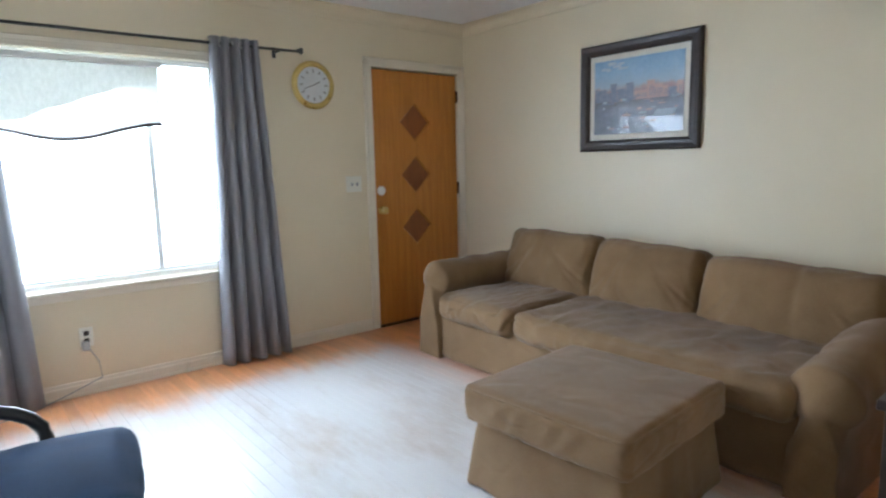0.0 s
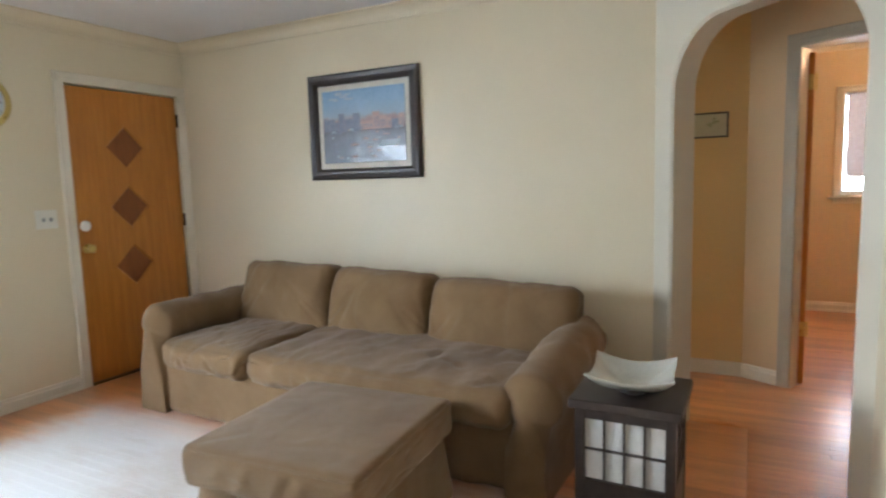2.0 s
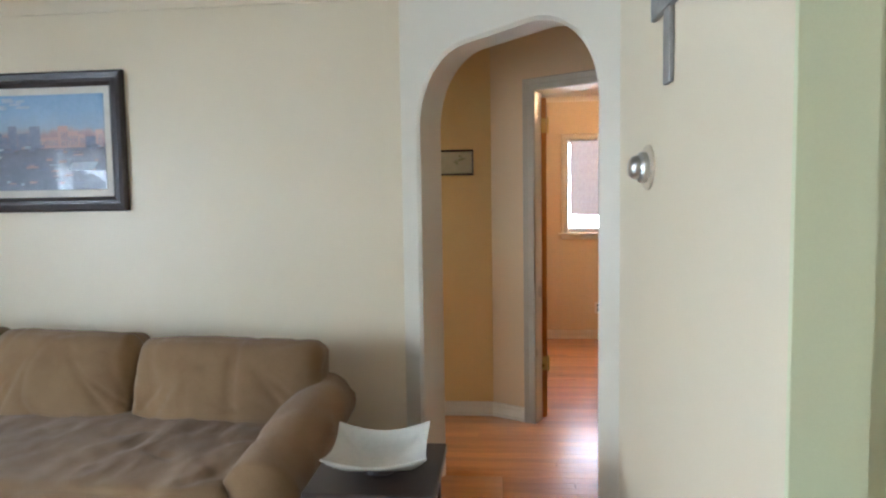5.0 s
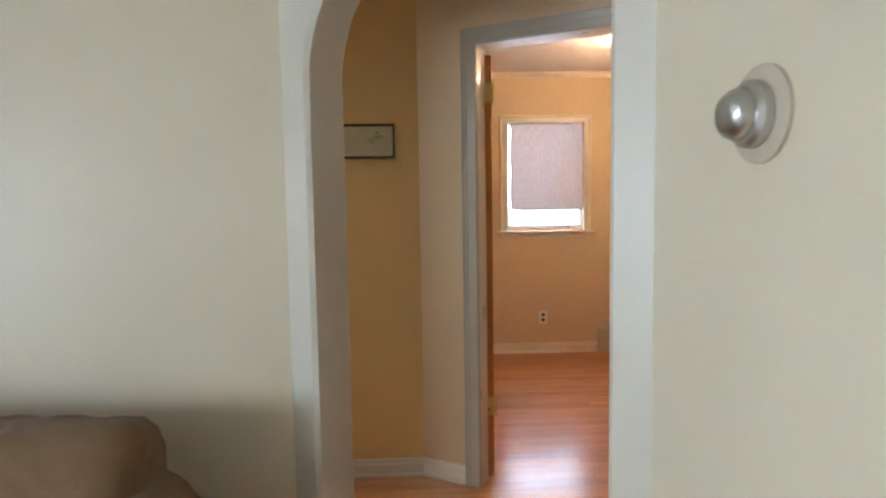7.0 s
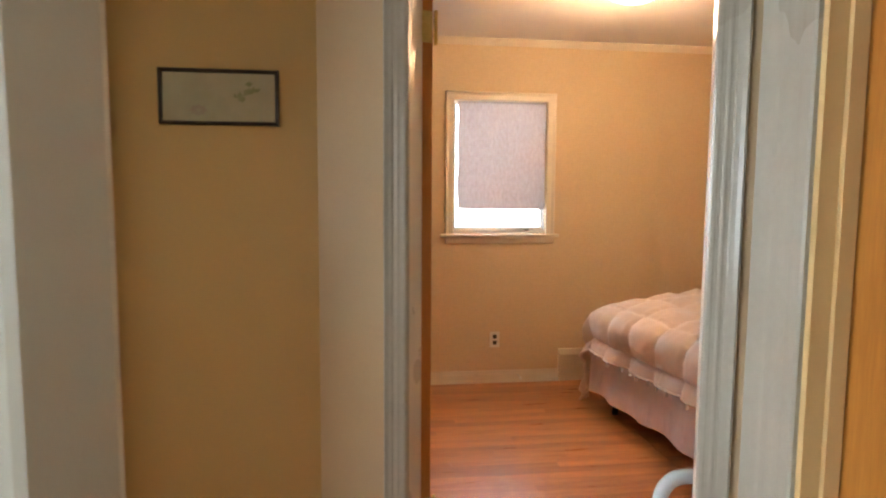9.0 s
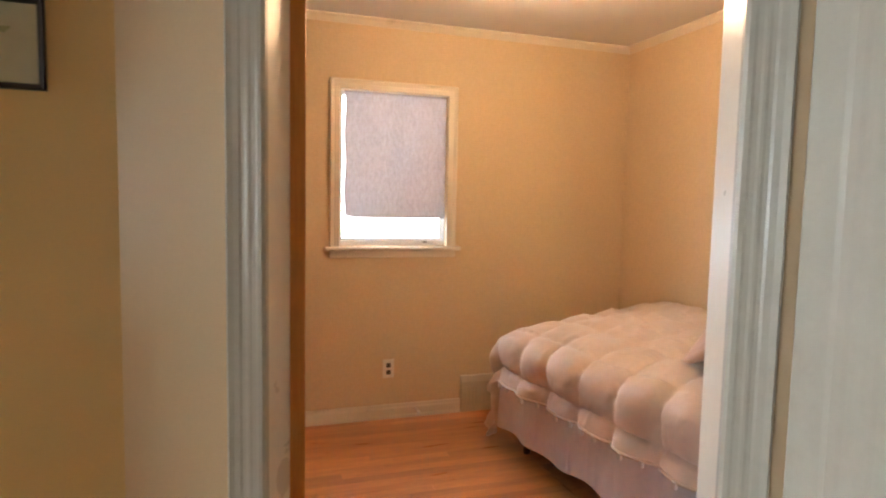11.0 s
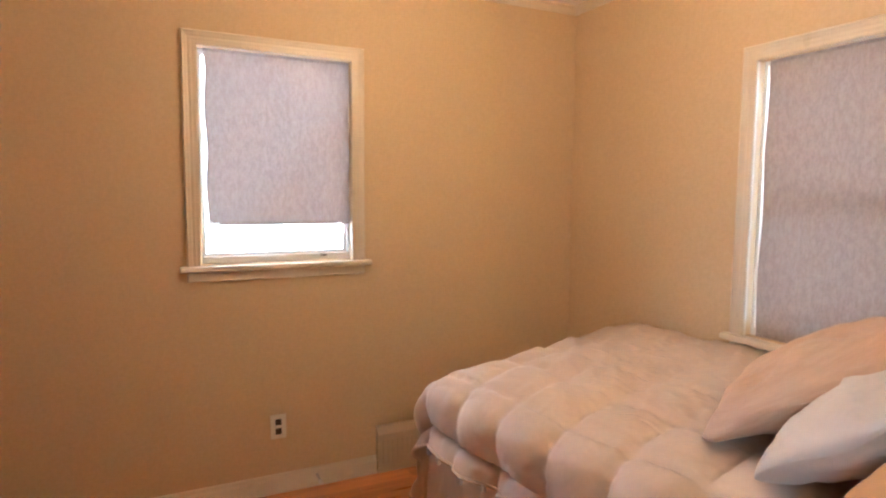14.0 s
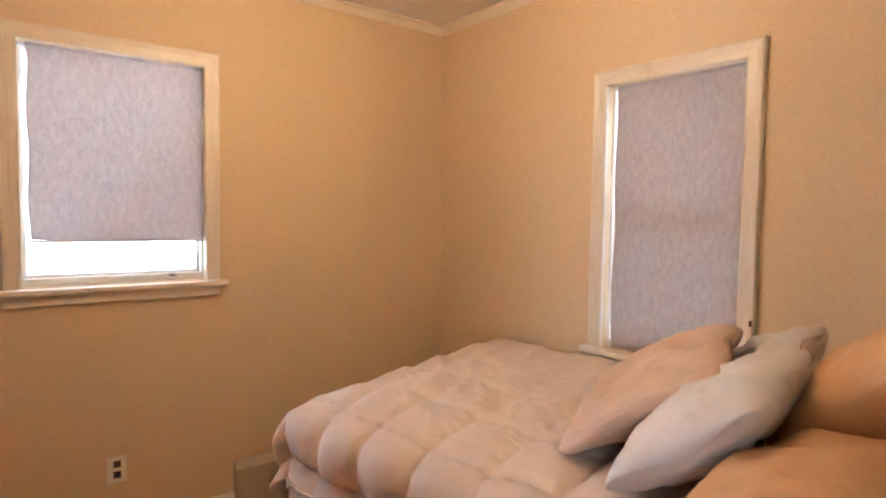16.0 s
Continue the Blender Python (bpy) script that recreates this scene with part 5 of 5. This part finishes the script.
def comforter():
    """Quilted cover: box-stitched puffs, hanging over the near side and the foot."""
    e = thing("comforter", "blush satin box-quilted comforter spread over the bed", "comforter")
    e.matrix_world = BEDM
    bm = bmesh.new()
    hang_s, hang_f, far = 0.24, 0.56, BW - 0.02
    L = BL - 0.05
    nu, nv = 170, 120
    R = 0.065

    def bend(s):
        """Distance past the edge to (out, down) round a soft edge; s < 0 lies on top."""
        if s < -R:
            return s, 0.0
        a = (s + R) / (R * 1.25)
        if a < math.pi / 2:
            return -R + R * 1.25 * math.sin(a) * 1.04, R * 1.1 * (1 - math.cos(a))
        return -R + R * 1.3 + 0.03 * (a - math.pi / 2) * R * 1.25, R * 1.1 + (a - math.pi / 2) * R * 1.25
    grid = []
    for i in range(nu + 1):
        su = -L + (L + hang_f) * i / nu
        row = []
        for j in range(nv + 1):
            sv = -far + (far + hang_s) * j / nv
            pa, pb = max(0.0, su + R), max(0.0, sv + R)
            h = math.hypot(pa, pb)
            out, down = bend(h - R) if h > 0 else (-R, 0.0)
            ca, cb = (pa / h, pb / h) if h > 0 else (0.0, 0.0)
            x, y = min(su, -R) + ca * (out + R + 0.2 * max(0.0, down - R) * ca), min(sv, -R) + cb * (out + R)
            z = BTOP + 0.034 - down
            a, b = 0.235, 0.215
            pu, pv = (su + 0.02) / a, (sv + 0.05) / b
            q = (abs(math.sin(math.pi * pu)) ** 0.33) * (abs(math.sin(math.pi * pv)) ** 0.33)
            w = noise.noise(Vector((su * 3.1, sv * 3.1, 0.3)))
            w2 = noise.noise(Vector((su * 11, sv * 11, 4.0)))
            near = min(1, max(0, 1 + 1.55 * sv / far))
            crease = max(0, 1 - 5 * abs(noise.noise(Vector((su * 5 + sv * 3, sv * 2.5 - su, 7.0)))))
            pucker = (1 - q) * noise.noise(Vector((su * 34, sv * 34, 9.0)))
            puff = (0.010 + 0.042 * near ** 1.2) * q * (1 + 0.35 * w) + 0.012 * w + 0.007 * w2 + 0.007 * (1.4 - near) * crease + 0.012 * pucker
            f = max(0.0, min(1.0, down / R))
            n = Vector((ca * f, cb * f, 1 - f))
            crown = 0.0
            if su < 0 and sv < 0:
                rise = min(1, -sv / far) ** 0.7 * min(1, -su / 0.15)
                crown = 0.135 * rise + 0.03 * (1 - ((su + L / 2) / (L / 2)) ** 2) * (1 - ((sv + far / 2) / (far / 2)) ** 2)
            turn = math.atan2(pb, pa) if h > 0 else 0.0
            fold = (0.030 * math.sin(sv * 24 + 2 * w) * ca + 0.016 * math.sin(su * 17 + 2 * w) * cb + 0.03 * math.sin(turn * 9) * ca * cb) * min(1, down / 0.35)
            q3 = Vector((x, y, z + crown)) + n.normalized() * (puff + fold * f)
            q3.z = max(0.02, q3.z)
            row.append(bm.verts.new(q3))
        grid.append(row)
    for i in range(nu):
        for j in range(nv):
            bm.faces.new((grid[i][j], grid[i + 1][j], grid[i + 1][j + 1], grid[i][j + 1]))
    rim = [grid[i][nv].co.copy() for i in range(nu + 1)] + [grid[nu][j].co.copy() for j in range(nv - 1, -1, -1)]
    smooth(part("edge_piping", tube(rim[::2], 0.007, 8), M_comf, e, "corded satin edge"), 60)
    for i in range(24, nu - 40, 6):
        q = grid[i][nv].co
        part("hem_tab", box(q.x - 0.011, q.x + 0.011, q.y - 0.004, q.y + 0.010, q.z - 0.026, q.z + 0.004, bevel=0.003, seg=1), M_pillow, e, "white eyelet hem tab")
    ob = smooth(part("quilted_cover", bm, M_comf, e, "blush satin quilting"), 80)
    sol = ob.modifiers.new("thickness", "SOLIDIFY")
    sol.thickness, sol.offset = 0.012, -1


comforter()


def pillow(label, material, corner, along, lean, t, seed):
    """A pillow from its lower corner: one edge along the bed, the other leaning up towards the head."""
    e = thing("pillow", label, "pillow", "pillows on the bed")
    c, u, v = Vector(corner), Vector(along), Vector(lean)
    x = u.normalized()
    z = (v - x * v.dot(x)).normalized()
    m = Matrix((x, z.cross(x), z)).transposed().to_4x4()
    e.matrix_world = Matrix.Translation(c + (u + v) / 2) @ m
    smooth(part("pillowcase", pillow_mesh(u.length, v.length, t, seed, 34), material, e), 180)


pillow("blush striped sham leaning on white pillows", M_pink, (7.20, -1.45, 0.745), (0.157, -0.42, 0.07), (-0.41, -0.09, 0.29), 0.16, 1.0)
pillow("white pillow slumped against the others", M_pillow, (6.98, -1.34, 0.75), (0.08, -0.48, 0.05), (-0.34, -0.06, 0.28), 0.19, 2.0)
pillow("white pillow standing behind the others", M_pillow, (7.00, -1.74, 0.80), (0.06, -0.40, 0.02), (-0.24, -0.10, 0.27), 0.17, 3.0)
pillow("large peach pillow at the head of the bed", M_peach, (6.78, -1.62, 0.78), (-0.02, -0.50, 0.02), (-0.30, -0.06, 0.36), 0.24, 4.0)
pillow("large peach pillow slumped at the head of the bed", M_peach, (6.78, -1.17, 0.70), (0.02, -0.56, 0.04), (-0.36, -0.02, 0.22), 0.24, 5.0)


def wall_register():
    e = thing("wall_register", "tan metal baseboard heating register", "vent", at=(BED_E, -1.15, 0), rz=-90)
    bm = bmesh.new()
    prof = [(0.0, 0.005), (0.035, 0.005), (0.03, 0.20), (0.012, 0.235), (0.0, 0.24)]
    ends = [[bm.verts.new((x, -o - 0.001, z)) for o, z in prof] for x in (0.0, 0.27)]
    for i in range(5):
        bm.faces.new((ends[0][i], ends[0][(i + 1) % 5], ends[1][(i + 1) % 5], ends[1][i]))
    bm.faces.new(ends[0])
    bm.faces.new(ends[1])
    part("housing", bm, M_vent, e)
    for k in range(9):
        part("slat", moved(box(-0.003, 0.003, -0.008, 0.0, -0.06, 0.06), pose(0.03 + k * 0.026, -0.031, 0.11, -1.5, 0, 0)), M_vent, e)


wall_register()
stop = thing("door_stop", "small spring door stop on the baseboard", "door stop")
part("spring", tube([(BED_E - 0.014, -0.845, 0.055), (BED_E - 0.05, -0.845, 0.056), (BED_E - 0.085, -0.845, 0.052)], 0.006, 8), M_silver, stop)
part("tip", tube([(BED_E - 0.083, -0.845, 0.052), (BED_E - 0.10, -0.845, 0.051)], 0.010, 10), M_white, stop)

cl = thing("ceiling_lamp", "round lit glass ceiling lamp", "ceiling lamp", at=(7.65, -1.1, CEIL))
smooth(part("canopy", lathe([(0.001, -0.001), (0.17, -0.001), (0.17, -0.02), (0.12, -0.028), (0.001, -0.028)], 32), M_white, cl), 30)
shade = smooth(part("lamp_glass", lathe([(0.10, -0.0285), (0.14, -0.045), (0.13, -0.075), (0.08, -0.097), (0.001, -0.103)], 32), M_lampglass, cl, "glowing frosted glass bowl"), 60)
shade.visible_shadow = False

rail = thing("tube_rail", "pale enamelled tube rail standing beside the doorway", "rail")
arc = [k * math.pi / 10 for k in range(1, 5)]
pts = [(6.31, -0.62, 0.0), (6.31, -0.62, 0.45)] + [(6.31, -0.62 - 0.07 * (1 - math.cos(a)), 0.45 + 0.07 * math.sin(a)) for a in arc] + [(6.31, -0.69, 0.52), (6.31, -0.88, 0.52)]
pts += [(6.31, -0.88 - 0.07 * math.sin(a), 0.45 + 0.07 * math.cos(a)) for a in arc] + [(6.31, -0.95, 0.45), (6.31, -0.95, 0.0)]
smooth(part("tube", tube(pts, 0.022, 12), M_rail, rail), 60)
part("cross_tube", tube([(6.31, -0.635, 0.20), (6.31, -0.935, 0.20)], 0.014, 10), M_rail, rail)


# ---- floor strips, last ----
def plank_mesh(length):
    return mesh_of(box(0.0, 0.0565, 0.0, length - 0.0015, -0.013, 0.0), "plank")


LENGTHS = (0.9, 1.15, 1.4)
meshes = {}
for l in LENGTHS:
    for kind, m in (("worn_glare", M_worn_glare), ("oak", M_floor)):
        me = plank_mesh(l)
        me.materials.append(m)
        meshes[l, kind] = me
rng = random.Random(5)


def planks(x0, x1, y0, y1, kind, limit):
    made, rest = 0, []
    x = x0
    while x < x1 - 0.01:
        y = y0 - rng.uniform(0, 0.8)
        while y < y1:
            l = rng.choice(LENGTHS)
            if y + l > y0:
                ya, yb = max(y, y0), min(y + l, y1)
                whole = y >= y0 and y + l <= y1
                if made < limit:
                    ob = new("plank", meshes[l, kind])
                    ob.parent = floor
                    ob.location = (x, ya, 0)
                    if not whole:
                        ob.scale.y = (yb - ya) / l
                    made += 1
                else:
                    rest.append((x, ya, yb))
            y += l
        x += 0.0575
    if rest:
        verts, faces = [], []
        for x, ya, yb in rest:
            k = len(verts)
            verts += [(x, ya, 0), (x + 0.0565, ya, 0), (x + 0.0565, yb - 0.0015, 0), (x, yb - 0.0015, 0), (x, ya, -0.013), (x + 0.0565, ya, -0.013), (x + 0.0565, yb - 0.0015, -0.013), (x, yb - 0.0015, -0.013)]
            faces += [(k, k + 1, k + 2, k + 3), (k, k + 4, k + 5, k + 1), (k + 1, k + 5, k + 6, k + 2), (k + 2, k + 6, k + 7, k + 3), (k + 3, k + 7, k + 4, k)]
        me = bpy.data.meshes.new("planks")
        me.from_pydata(verts, [], faces)
        me.materials.append(M_worn_glare if kind == "worn_glare" else M_floor)
        ob = new("planks", me)
        ob.parent = floor
        tagged(ob, "oak floor strips", kind="stuff")


planks(2.2, SOFA_X, 0.35, NORTH + 0.1, "worn_glare", 170)
planks(4.2125, SOFA_X, -1.75, 0.35, "oak", 50)
planks(SOFA_X + 0.0005, BED_E + 0.1, -1.3, 1.9, "oak", 100)
planks(0.1875, 2.2, -0.2, NORTH + 0.1, "worn_glare", 0)
planks(2.2, 4.2125, -0.2, 0.35, "worn_glare", 0)
planks(0.1875, 4.2125, SOUTH - 0.1, -0.2, "oak", 0)
planks(SOFA_X + 0.0005, BED_E + 0.1, BED_S - 0.1, -1.3, "oak", 0)
planks(SOFA_X + 0.0005, HALL_X + 0.4, 1.9, 3.3, "oak", 0)
